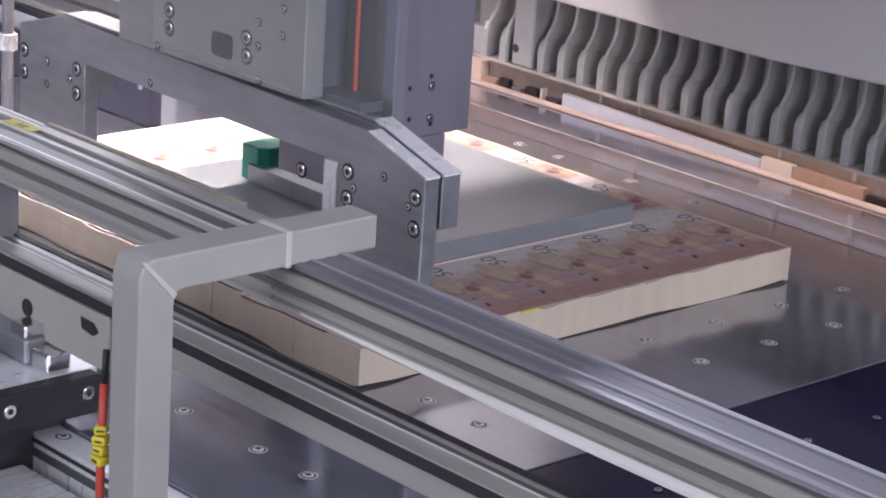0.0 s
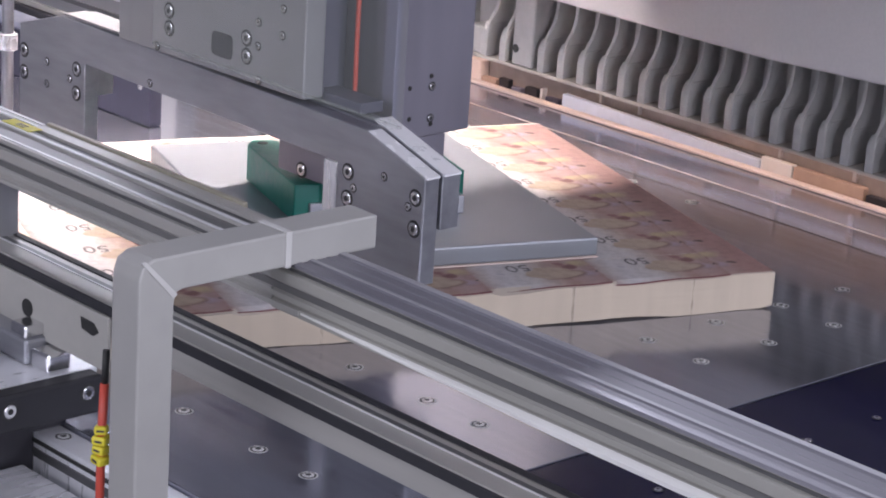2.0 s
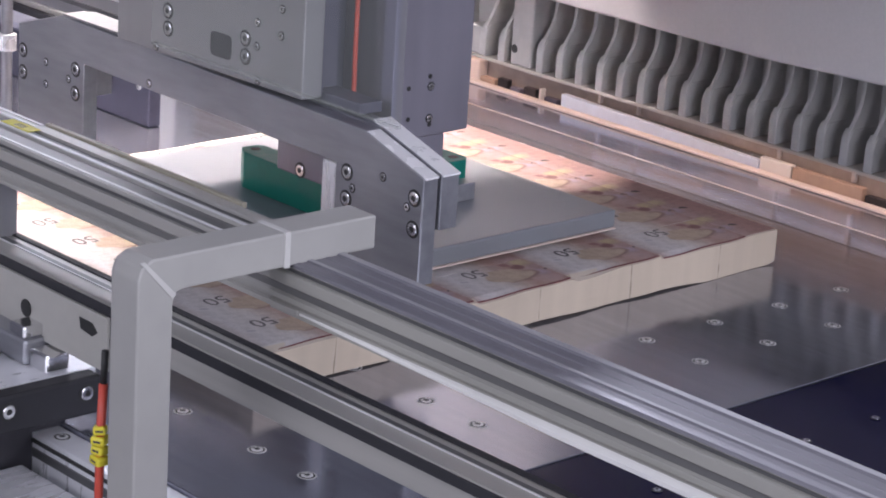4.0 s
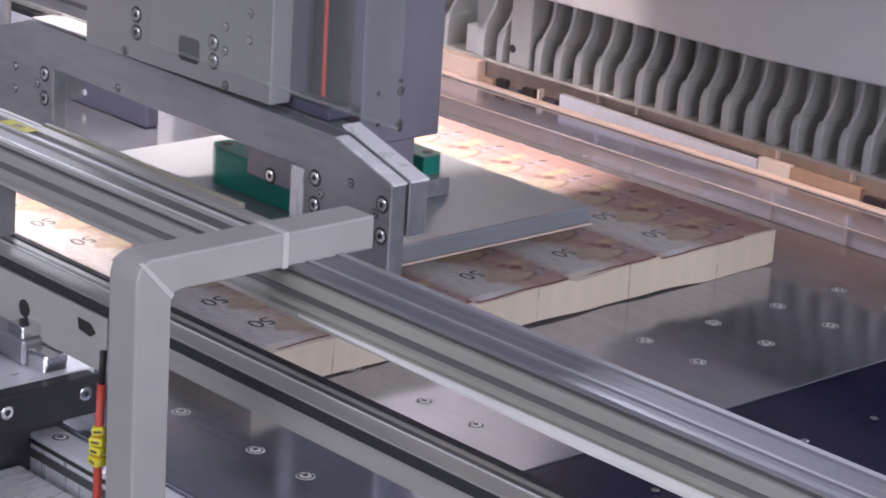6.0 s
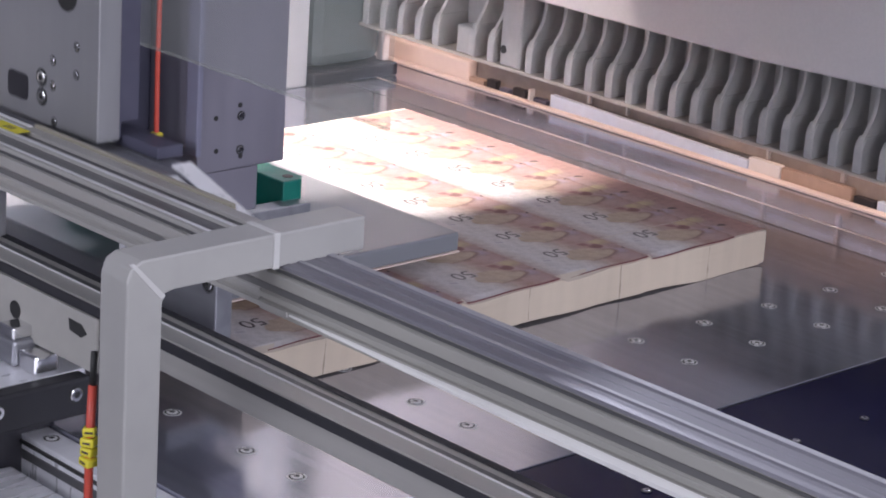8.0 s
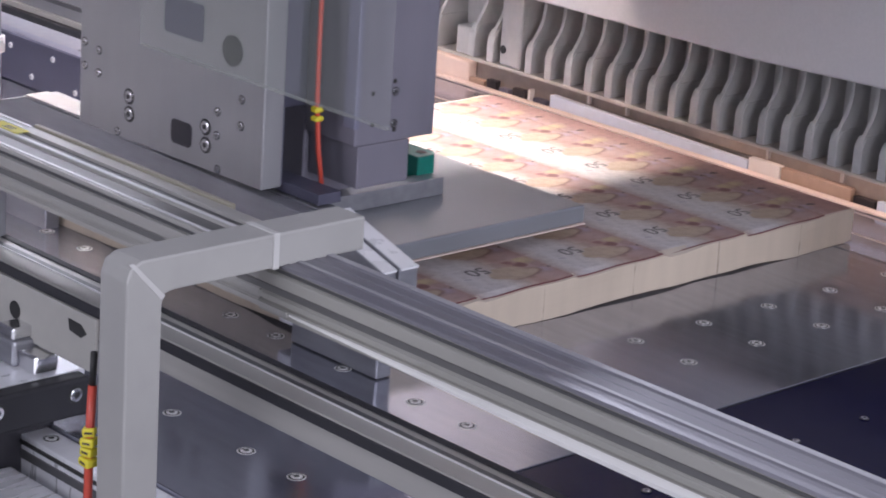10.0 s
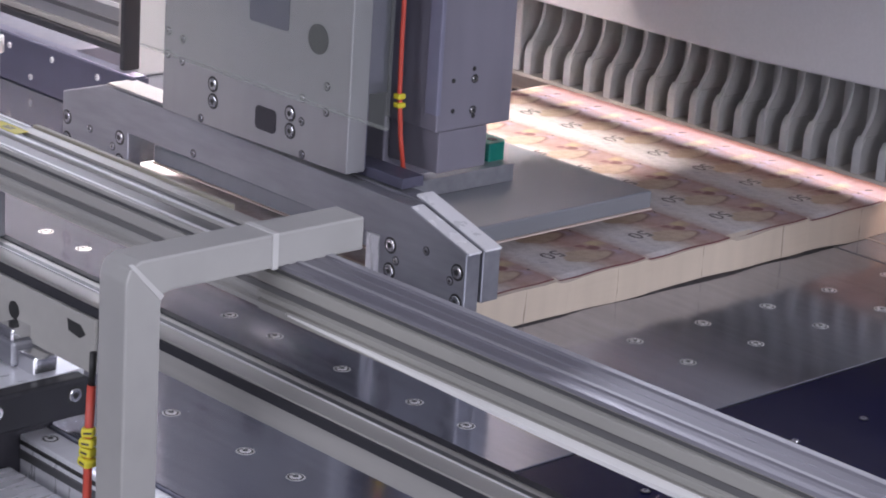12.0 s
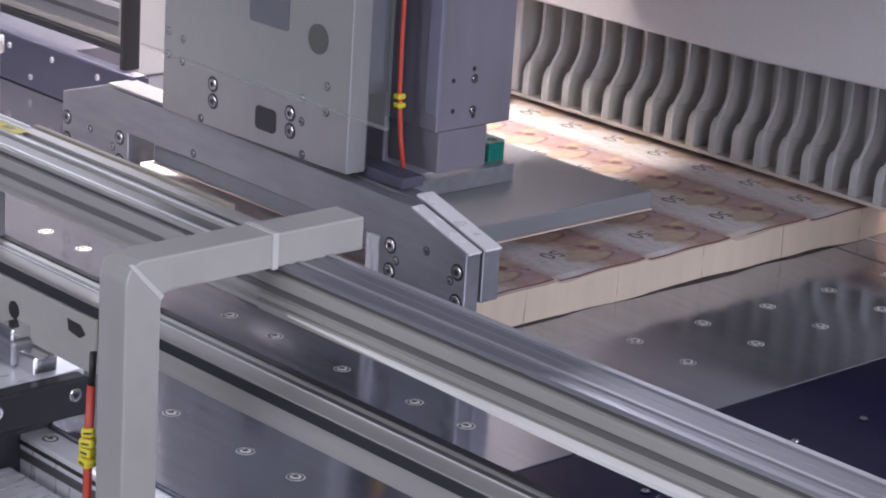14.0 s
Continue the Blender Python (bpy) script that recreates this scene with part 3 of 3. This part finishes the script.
def gantry():
    g = empty("transfer_gantry", "grey metal transfer gantry with pusher beam and turning clamp plate", "machine", at=(-0.53, 0, 0))
    # the slide that moves up and down
    s = part("slide_panel", prism([(-0.100, 0.232), (-0.42, 0.235), (-0.42, 0.53), (-0.100, 0.53)], -0.004, 0.022, "x", 0.0015), PANEL, g,
             "milled aluminium slide panel with openings")
    outer = [(0.102, 0.085), (0.102, 0.208), (0.016, 0.234), (-0.515, 0.226), (-0.604, 0.199), (-0.604, 0.0895), (-0.473, 0.0895),
             (-0.473, 0.183), (-0.031, 0.187), (-0.031, 0.085)]
    part("beam", prism(outer, 0.0, 0.019, "x", 0.0012), MILLED, s, "milled steel pusher beam with two legs")
    rear = [(0.102, 0.145), (0.102, 0.208), (0.016, 0.234), (-0.515, 0.226), (-0.604, 0.199), (-0.604, 0.143), (-0.48, 0.143),
            (-0.48, 0.187), (-0.02, 0.187), (-0.02, 0.145)]
    part("rear_beam", prism(rear, 0.023, 0.047, "x", 0.0012), MILLED, s)
    # highlights of the sloped beam end, laid on as near-white strips
    part("beam_cap", prism([(-0.517, 0.2256), (-0.606, 0.1995), (-0.606, 0.1975), (-0.517, 0.2236)], 0.001, 0.018, "x"), CAP, s, "pale strip for the sloped end's highlight")
    part("beam_cap", prism([(-0.50, 0.2308), (-0.606, 0.1995), (-0.606, 0.1975), (-0.50, 0.2285)], 0.024, 0.046, "x"), CAP, s, "pale strip for the sloped end's highlight")
    part("beam_rail", box(0.019, 0.0228, -0.36, -0.03, 0.1885, 0.2165, 0.0005), GROUND, s)
    part("inner_foot", box(0.0005, 0.0185, -0.4725, -0.452, 0.105, 0.182, 0.001), GROUND, s)
    part("catch", box(0.026, 0.056, -0.475, -0.385, 0.2285, 0.240, 0.001), NAVY, s)
    part("back_plate", box(0.0222, 0.0247, -0.418, -0.16, 0.2365, 0.325, 0.0004), NAVY, s)
    part("top_strip", box(0.0, 0.03, -0.098, 0.012, 0.2345, 0.2375, 0.0008), PANEL, s)
    part("window", prism(rounded(-0.303, -0.268, 0.2505, 0.2765, 0.006), -0.0048, -0.0035, "x"), DARK, s, "dark rounded opening")
    part("window", prism(rounded(-0.318, -0.252, 0.366, 0.405, 0.004), -0.0048, -0.0035, "x"), NAVY, s, "dark rectangular opening")
    ring = lathe([(0.016, 0), (0.016, 0.001), (0.013, 0.001)], 28)
    port = part("port", ring, SOCKET, s, "dark round port")
    port.matrix_basis = pose(-0.0042, -0.367, 0.3685) @ FACE_FRONT
    for y, z in ((-0.326, 0.2795), (-0.327, 0.2605), (-0.192, 0.2815), (-0.193, 0.2625)):
        screw(s, pose(-0.004, y, z) @ FACE_FRONT)
    for y, z in ((-0.172, 0.2385), (-0.348, 0.2395), (-0.109, 0.3245), (-0.109, 0.298), (-0.135, 0.295), (-0.135, 0.320), (-0.384, 0.3215), (-0.384, 0.294), (-0.345, 0.300), (-0.345, 0.275)):
        screw(s, pose(-0.004, y, z) @ FACE_FRONT, SCREW_SMALL)
    for y, z in ((0.092, 0.178), (0.092, 0.152), (-0.015, 0.178), (-0.015, 0.150), (-0.491, 0.1775), (-0.491, 0.150), (-0.592, 0.1765), (-0.592, 0.145)):
        screw(s, pose(0.0, y, z) @ FACE_FRONT, SCREW)
    for y, z in ((0.045, 0.174), (0.045, 0.148), (-0.001, 0.164), (-0.50, 0.163), (-0.582, 0.165), (-0.155, 0.193), (-0.545, 0.186)):
        screw(s, pose(0.0, y, z) @ FACE_FRONT, SCREW_SMALL)
    # the tower that stays at its height
    part("tower", box(0.092, 0.200, -0.45, -0.37, 0.1855, 0.54, 0.0015), TOWER, g, "grey painted tower housing")
    part("tower_edge", box(0.088, 0.094, -0.4535, -0.435, 0.205, 0.54, 0.001), BLUEGREY, g)
    part("tower_core", box(0.055, 0.195, -0.369, -0.11, 0.212, 0.54, 0.0015), NAVY, g)
    part("slide_guide", box(0.025, 0.0545, -0.405, -0.16, 0.236, 0.54, 0.001), NAVY, g)
    part("lower_block", box(0.098, 0.168, -0.449, -0.372, 0.140, 0.185, 0.001), TOWER, g)
    part("spindle_block", box(0.092, 0.19, -0.3695, -0.267, 0.112, 0.2115, 0.002), TOWER, g, "grey spindle block")
    screw(g, pose(0.0918, -0.308, 0.1200) @ FACE_FRONT)
    for x, z in ((0.1440, 0.2385), (0.1440, 0.2043)):
        screw(g, pose(x, -0.45, z) @ FACE_SIDE, SCREW_SMALL)
    for x, z in ((0.1422, 0.2496), (0.1446, 0.1979), (0.113, 0.2398), (0.1144, 0.2068)):
        bore = part("bore", lathe([(0.0026, 0), (0.0026, 0.0005)], 14), SOCKET, g)
        bore.matrix_basis = pose(x, -0.4501, z) @ FACE_SIDE
    hose = [(0.070, -0.415, 0.54), (0.069, -0.416, 0.46), (0.066, -0.418, 0.35), (0.064, -0.420, 0.29), (0.064, -0.421, 0.23), (0.066, -0.424, 0.18), (0.068, -0.430, 0.142)]
    h = part("hose", tube(hose, 0.0026), ORANGE, g, "orange-red air hose")
    part("hose_tag", box(0.0590, 0.0690, -0.4260, -0.4165, 0.220, 0.226, 0.0015), YELLOW, h, "yellow cable tag")
    part("hose_tag", box(0.0585, 0.0690, -0.4270, -0.4175, 0.211, 0.2165, 0.0015), YELLOW, h, "yellow cable tag")
    # the turning clamp plate
    r = part("clamp_plate", box(-0.19, 0.187, -0.207, 0.235, 0.0440, 0.0645, 0.0022), PLATE, g, "flat brushed steel clamp plate")
    r.location = (0.2255, -0.2705, 0)
    part("pad", box(-0.1915, 0.1875, -0.2085, 0.2355, 0.0422, 0.0438, 0.0003), PINK, r, "thin pinkish pad under the plate")
    long_green = [(-0.123, -0.090), (-0.123, 0.075), (-0.112, 0.093), (-0.090, 0.093), (-0.084, 0.084), (-0.084, -0.080), (-0.094, -0.090)]
    short_green = [(0.052, -0.075), (0.076, -0.075), (0.085, -0.066), (0.085, 0.020), (0.076, 0.030), (0.052, 0.030)]
    for pts, at in ((long_green, (-0.104, 0.078)), (short_green, (0.070, -0.060))):
        gb = part("green_block", prism(pts, 0.0647, 0.106, "z", 0.0015), GREEN, r, "green plastic clamp block")
        hole = part("bore", lathe([(0.006, 0.106), (0.006, 0.1064)], 16), SOCKET, gb)
        hole.location = (*at, 0)
    part("cross_arm", box(-0.106, 0.075, -0.094, -0.070, 0.0647, 0.085, 0.001), MILLED, r)
    part("spindle", lathe([(0.05, 0.0647), (0.05, 0.100), (0.03, 0.1005)], 32), MILLED, r)
    return g, s, r


GANTRY, SLIDE, ROTOR = gantry()

# ---- rails and sensor arm in front ----


def rail_front():
    r = empty("guide_rail", "grooved aluminium profile rail above the table", "rail")
    part("support", box(-0.864, -0.836, -0.371, -0.29, 0.0005, 0.1905, 0.002), PANEL, r)
    face = [(-0.866, 0.1875), (-0.866, 0.1950), (-0.8635, 0.1962), (-0.8630, 0.1985), (-0.8655, 0.1995), (-0.8655, 0.2030), (-0.8635, 0.2045),
            (-0.8635, 0.2105), (-0.8650, 0.2120), (-0.8655, 0.2222), (-0.8620, 0.2230), (-0.8620, 0.2262), (-0.8640, 0.2270), (-0.8625, 0.2300)]
    top = [(-0.8535, 0.2300), (-0.8530, 0.2268), (-0.8345, 0.2268), (-0.8335, 0.2300), (-0.8255, 0.2300), (-0.8250, 0.2262), (-0.8145, 0.2262),
           (-0.8140, 0.2300), (-0.800, 0.2300), (-0.800, 0.1908)]
    part("profile", prism([(-0.866, 0.1908)] + face[1:] + top, -0.79, 0.8, "y", 0.0004), ALU, r)
    near_top = [(-0.8560, 0.2306), (-0.8545, 0.2296), (-0.8485, 0.2296), (-0.8475, 0.2308), (-0.8430, 0.2308), (-0.8420, 0.2296), (-0.8295, 0.2296),
                (-0.8285, 0.2302), (-0.8260, 0.2302), (-0.8250, 0.2294), (-0.8170, 0.2294), (-0.8160, 0.2310), (-0.8090, 0.2310), (-0.8080, 0.1875)]
    near = part("profile", prism(face + near_top, -2.4, -0.791, "y", 0.0004), OLIVE, r, "olive profile with darker top faces")
    # top faces get a darker colour than the front and sides
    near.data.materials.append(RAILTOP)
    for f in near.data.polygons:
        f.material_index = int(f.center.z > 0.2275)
    # dark strips on the floors of the grooves put their shade into colour
    part("slot_shade", box(-0.8528, -0.8347, -0.789, 0.8, 0.2269, 0.2276), SLOT, r)
    part("slot_shade", box(-0.8248, -0.8147, -0.789, 0.8, 0.2263, 0.2270), ALU_DARK, r)
    part("slot_shade", box(-0.8630, -0.8621, -2.4, 0.8, 0.2234, 0.2258), ALU_DARK, r)
    part("slot_shade", box(-0.8642, -0.8636, -2.4, 0.8, 0.2047, 0.2103), SLOT, r)
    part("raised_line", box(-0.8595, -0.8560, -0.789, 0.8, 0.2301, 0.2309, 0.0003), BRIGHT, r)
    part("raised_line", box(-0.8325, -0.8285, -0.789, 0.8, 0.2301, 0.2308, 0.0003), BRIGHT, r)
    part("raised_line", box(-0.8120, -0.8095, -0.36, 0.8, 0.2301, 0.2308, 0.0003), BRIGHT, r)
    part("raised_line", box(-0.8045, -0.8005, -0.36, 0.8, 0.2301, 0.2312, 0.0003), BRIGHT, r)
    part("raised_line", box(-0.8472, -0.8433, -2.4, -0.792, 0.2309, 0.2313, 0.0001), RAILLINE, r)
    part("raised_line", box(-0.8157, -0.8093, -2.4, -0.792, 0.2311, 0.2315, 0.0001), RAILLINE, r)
    part("face_plate", box(-0.8672, -0.8660, -2.4, -0.79, 0.2125, 0.2220, 0.0003), OLIVE, r)
    part("lip", box(-0.7995, -0.7935, -0.665, -0.36, 0.214, 0.2325, 0.001), LIP, r, "yellowed translucent edge strip")
    # flange highlight set by pale colour; the taper imitates its gradual start
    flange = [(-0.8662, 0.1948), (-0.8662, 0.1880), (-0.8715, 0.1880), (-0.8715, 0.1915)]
    part("lower_edge", prism(flange, -2.4, -1.1301, "y"), EDGE, r, "lower flange, its highlight put in as pale colour")
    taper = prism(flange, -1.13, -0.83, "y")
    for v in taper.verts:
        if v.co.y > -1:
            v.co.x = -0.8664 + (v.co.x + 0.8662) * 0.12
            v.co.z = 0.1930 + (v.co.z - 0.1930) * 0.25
    part("lower_edge", taper, EDGE, r, "lower flange, its highlight put in as pale colour")
    part("face_plate", box(-0.8672, -0.8660, -2.4, -0.79, 0.1990, 0.2032, 0.0003), OLIVE, r)
    part("lower_edge", box(-0.8685, -0.8662, -0.829, 0.8, 0.1905, 0.1950, 0.0006), ALU, r)
    tag = part("label", box(-0.8300, -0.8150, -0.377, -0.330, 0.2313, 0.2317), YELLOW, r, "yellow printed label")
    for i in range(3):
        part("print_bar", box(-0.8265 + 0.0028 * i, -0.8252 + 0.0028 * i, -0.362, -0.347, 0.2317, 0.2319), INK, tag)
    return r


def rail_near():
    r = empty("guide_rail", "dark slotted aluminium rail nearer the edge", "rail")
    part("profile", box(-0.8790, -0.8335, -2.4, 0.8, 0.0985, 0.130, 0.0012), ALU, r)
    part("seal", box(-0.8425, -0.8342, -2.4, 0.8, 0.1304, 0.1312, 0.0003), RUBBER, r, "black rubber seal")
    part("seal", box(-0.8812, -0.8792, -2.4, 0.8, 0.1195, 0.1290, 0.0006), RUBBER, r, "black rubber seal")
    # white highlight along the rail, put in as a pale strip
    part("edge_highlight", box(-0.8590, -0.8575, -2.4, 0.8, 0.1303, 0.1315), BRIGHT, r)
    # dark strip on the uncut top, colour in place of a slot's shade
    part("groove_shade", box(-0.8570, -0.8500, -2.4, 0.8, 0.1302, 0.1306), ALU_DARK, r)
    return r


def sensor_arm():
    a = empty("sensor_arm", "grey painted bent square-tube arm over the rail", "bracket")
    y0, y1, zt, zb = -0.815, -0.779, 0.258, 0.229
    out = [(-0.776, zt), (-0.776, zb), (-0.972, zb), (-0.980, zb - 0.002), (-0.982, zb - 0.010), (-0.982, -0.5), (-1.016, -0.5), (-1.016, zt - 0.016), (-1.012, zt - 0.005), (-1.002, zt)]
    part("tube", prism(out, y0, y1, "y", 0.0018), PAINT, a)
    part("joint", prism([(-0.873, zt + 0.0008), (-0.867, zt + 0.0008), (-0.867, zb - 0.0008), (-0.873, zb - 0.0008)], y0 - 0.0009, y1 + 0.0009, "y", 0.0004), SEAM, a)
    part("weld", prism([(-1.0145, zt - 0.001), (-1.010, zt - 0.001), (-0.9795, zb - 0.003), (-0.983, zb - 0.006)], y0 - 0.0005, y0 + 0.001, "y"), SEAM, a)
    part("pad", box(-0.86, -0.80, y0 + 0.004, y1 - 0.004, 0.2245, 0.2288), RUBBER, a)
    return a


rail_front()
rail_near()
sensor_arm()


# ---- the small mechanism beside the table ----


def side_mechanism():
    b = empty("machine_bed", "dark machine bed beside the table", "machine bed")
    part("bed", box(-1.6, -0.887, -2.4, 1.2, -0.89, -0.045, 0.002), PANEL, b)
    part("cover_strip", box(-0.990, -0.930, -1.8, -0.525, -0.0448, -0.030, 0.002), GROUND, b, "bright ground cover strip")
    g = empty("linear_guide", "bright ground linear guide rail", "guide rail")
    part("guide", box(-0.9155, -0.8862, -1.6, -0.1, -0.045, -0.004, 0.001), GROUND, g)
    # dark strips on the guide's flat side paint the shade of its slots
    part("guide_groove_shade", box(-0.9170, -0.9153, -1.6, -0.1, -0.026, -0.018), ALU_DARK, g)
    part("guide_groove_shade", box(-0.9170, -0.9153, -1.6, -0.1, -0.0125, -0.009), SOCKET, g)
    for i in range(8):
        screw(g, pose(-0.900, -0.545 - i * 0.12, -0.0038), SCREW_TABLE)
    p = empty("bearing_plate", "grey plate with round holes under the rail", "plate")
    part("plate", box(-0.8838, -0.8795, -0.587, 0.5, 0.0675, 0.1190, 0.001), CARD, p)
    h = part("hole", lathe([(0.0085, 0), (0.0085, 0.0006)], 20), SOCKET, p)
    h.matrix_basis = pose(-0.8840, -0.4600, 0.0915) @ FACE_FRONT
    h = part("hole", lathe([(0.0085, 0), (0.0085, 0.0006)], 20), SOCKET, p)
    h.matrix_basis = pose(-0.8840, -0.315, 0.0915) @ FACE_FRONT
    part("notch", prism([(-0.546, 0.109), (-0.566, 0.1085), (-0.574, 0.1015), (-0.566, 0.096), (-0.548, 0.0985)], -0.8846, -0.8839, "x"), SOCKET, p)
    part("foot", box(-0.8838, -0.8795, -0.28, -0.22, 0.0005, 0.0673, 0.001), CARD, p)
    c = empty("carriage", "black carriage bar with a bright plate on top", "carriage")
    part("bar", box(-1.2, -0.858, -0.545, -0.525, 0.011, 0.048, 0.003), RUBBER, c, "black anodised bar")
    part("top_plate", box(-1.2, -0.850, -0.524, -0.30, 0.030, 0.0475, 0.001), GROUND, c)
    part("saddle", box(-1.2, -0.88, -0.52, -0.45, -0.044, 0.0295, 0.001), DARK, c)
    part("block", box(-0.905, -0.877, -0.490, -0.31, 0.048, 0.072, 0.003), MILLED, c)
    part("clip", box(-0.901, -0.876, -0.520, -0.4905, 0.048, 0.066, 0.0025), CHROME, c)
    part("block", box(-1.05, -0.92, -0.47, -0.40, 0.048, 0.062, 0.003), MILLED, c)
    part("clip", box(-0.9040, -0.8790, -0.487, -0.462, 0.0722, 0.084, 0.002), CHROME, c)
    for x in (-0.874, -0.957):
        screw(c, pose(x, -0.545, 0.033) @ FACE_SIDE)
    h = empty("air_hose", "orange air hose with yellow tag beside the post", "hose")
    part("hose", tube([(-1.014, -0.766, -0.3), (-1.014, -0.765, 0.0), (-1.013, -0.765, 0.1), (-1.011, -0.765, 0.142)], 0.0038), ORANGE, h)
    part("sleeve", tube([(-1.011, -0.765, 0.1425), (-1.010, -0.765, 0.17)], 0.003), SOCKET, h)
    for k, (z, w) in enumerate(((0.078, 0.0065), (0.0865, 0.0058), (0.095, 0.0062), (0.1035, 0.0052))):
        tag = part("hose_tag", box(-w, w, -w, w, -0.0038, 0.0036, 0.0018), YELLOW, h, "yellow cable tag")
        tag.matrix_basis = pose(-1.0135, -0.7655, z, 5 - 3 * k, 4 * (k % 2), 14 * k)
        part("print_bar", box(-w - 0.0002, -w + 0.0004, -0.0035, 0.003, -0.001, 0.0008), INK, tag)


side_mechanism()

# ---- behind the gantry ----


def background():
    f = empty("rear_machine", "dark blue-grey rear machine body with bright rivets", "machine")
    part("panel", box(-0.22, -0.20, 0.27, 1.4, 0.0005, 0.068, 0.002), NAVY, f)
    part("top_strip", box(-0.224, -0.205, 0.27, 1.4, 0.0684, 0.0715, 0.0006), BLUEGREY, f)
    part("shelf", box(-0.1995, -0.10, 0.45, 1.4, 0.0005, 0.066, 0.001), TOWER, f)
    for y, z in ((0.568, 0.052), (0.464, 0.053), (0.357, 0.052), (0.29, 0.052), (0.515, 0.018), (0.66, 0.052), (0.41, 0.018)):
        screw(f, pose(-0.2202, y, z) @ FACE_FRONT, RIVET)
    w = empty("guard_door", "dark framed guard door behind the table", "guard door")
    part("bottom_rail", box(-0.222, -0.200, 0.305, 1.5, 0.094, 0.104, 0.002), RUBBER, w)
    part("inner_rail", box(-0.215, -0.205, 0.308, 1.5, 0.1045, 0.112, 0.001), ALU, w)
    part("post", box(-0.224, -0.198, 0.2945, 0.3045, 0.0738, 0.6, 0.002), RUBBER, w)
    part("inner_post", box(-0.214, -0.204, 0.3085, 0.322, 0.1125, 0.6, 0.001), ALU, w)
    part("pane", box(-0.211, -0.208, 0.3225, 1.5, 0.1125, 0.6), PANEL, w, "grey guard panel")
    for k in range(4):
        part("pane_bar", box(-0.2145, -0.2112, 0.3225, 1.5, 0.128 + k * 0.024, 0.134 + k * 0.024), BRIGHT if k % 2 else ALU_DARK, w)
    for x0, x1, y in ((-0.052, -0.004, 0.50), (0.079, 0.126, 0.34)):
        c = empty("frame_column", "white painted frame column", "column")
        part("column", box(x0, x1, y, y + 0.05, 0.0005, 1.0, 0.003), WHITE, c)
    d = empty("guide_rod", "round steel guide rod with a collar", "rod")
    rod = part("rod", lathe([(0.0075, 0.0005), (0.0075, 0.5)], 20), MILLED, d)
    ring = part("collar", lathe([(0.0078, 0.121), (0.0125, 0.122), (0.0125, 0.142), (0.0078, 0.143)], 20), GROUND, d)
    d.location = (-0.419, 0.30, 0)
    h = empty("guard_housing", "grey-green housing beside the cutter", "housing")
    part("housing", box(0.136, 0.272, 0.345, 0.50, 0.02, 1.0, 0.02), GREYGREEN, h)
    part("foot", box(0.13, 0.29, 0.33, 0.52, 0.0005, 0.0198, 0.003), DARK, h)
    part("edge", box(0.2725, 0.285, 0.345, 0.36, 0.02, 1.0, 0.002), STICK, h)


background()

# ---- what moves ----


def motions():
    turn = [(0, -90.8), (0.4, -90.6), (0.5, -89.4), (0.7, -84), (0.8, -80.5), (0.9, -77), (1.0, -73), (1.1, -68.5), (1.2, -63), (1.3, -57), (1.4, -51),
            (1.5, -45), (1.6, -38.5), (1.7, -33), (1.8, -28), (2.0, -20), (2.2, -14.5), (2.5, -7.8), (2.8, -3), (3.0, -1.1), (3.3, 0), (5.3, 0), (14.0, 0)]
    drive = [(0, -0.530), (5.3, -0.530), (5.5, -0.5335), (5.75, -0.547), (6.0, -0.5687), (6.5, -0.648), (7.0, -0.7264), (7.25, -0.746), (7.5, -0.757), (8.0, -0.7645),
             (8.45, -0.7645), (8.8, -0.745), (9.0, -0.717), (9.4, -0.656), (9.8, -0.594), (10.3, -0.5192), (10.5, -0.493), (10.75, -0.473), (11.0, -0.4595),
             (11.25, -0.452), (11.5, -0.450), (14.0, -0.450)]
    walk(GANTRY, [(t, pose(x, 0, 0)) for t, x in drive])
    push = [(t, pose(AXIS.x, AXIS.y, 0, 0, 0, a)) for t, a in turn if t < 5]
    push += [(t, pose(AXIS.x + max(0, x + 0.725) * (t > 8.5), AXIS.y, 0)) for t, x in drive if t > 5]
    walk(STACK, push)
    rows = [(t, pose(0.2255, -0.2705, 0, 0, 0, a)) for t, a in turn if t < 3.2]
    rows += [(t, pose(0.2255 + dx, -0.2705, z)) for t, dx, z in ((3.4, 0, 0), (5.0, 0, 0.017), (6.0, 0.001, 0.017), (7.0, 0.006, 0.017), (7.6, 0.010, 0.017),
                                                                (8.3, 0.010, 0.017), (9.8, 0.002, 0.017), (11.0, -0.002, 0.017), (14.0, -0.002, 0.017))]
    walk(ROTOR, rows)
    walk(SLIDE, [(t, pose(0, 0, z)) for t, z in ((0, 0), (7.9, 0), (8.0, -0.012), (8.1, -0.036), (8.2, -0.058), (8.32, -0.080), (8.45, -0.0885), (14.0, -0.0885))])
    walk(CLAMP, [(t, pose(0, 0, z)) for t, z in ((0, 0), (12.6, 0), (12.75, -0.010), (12.9, -0.024), (13.0, -0.0287), (14.0, -0.0287))])


motions()
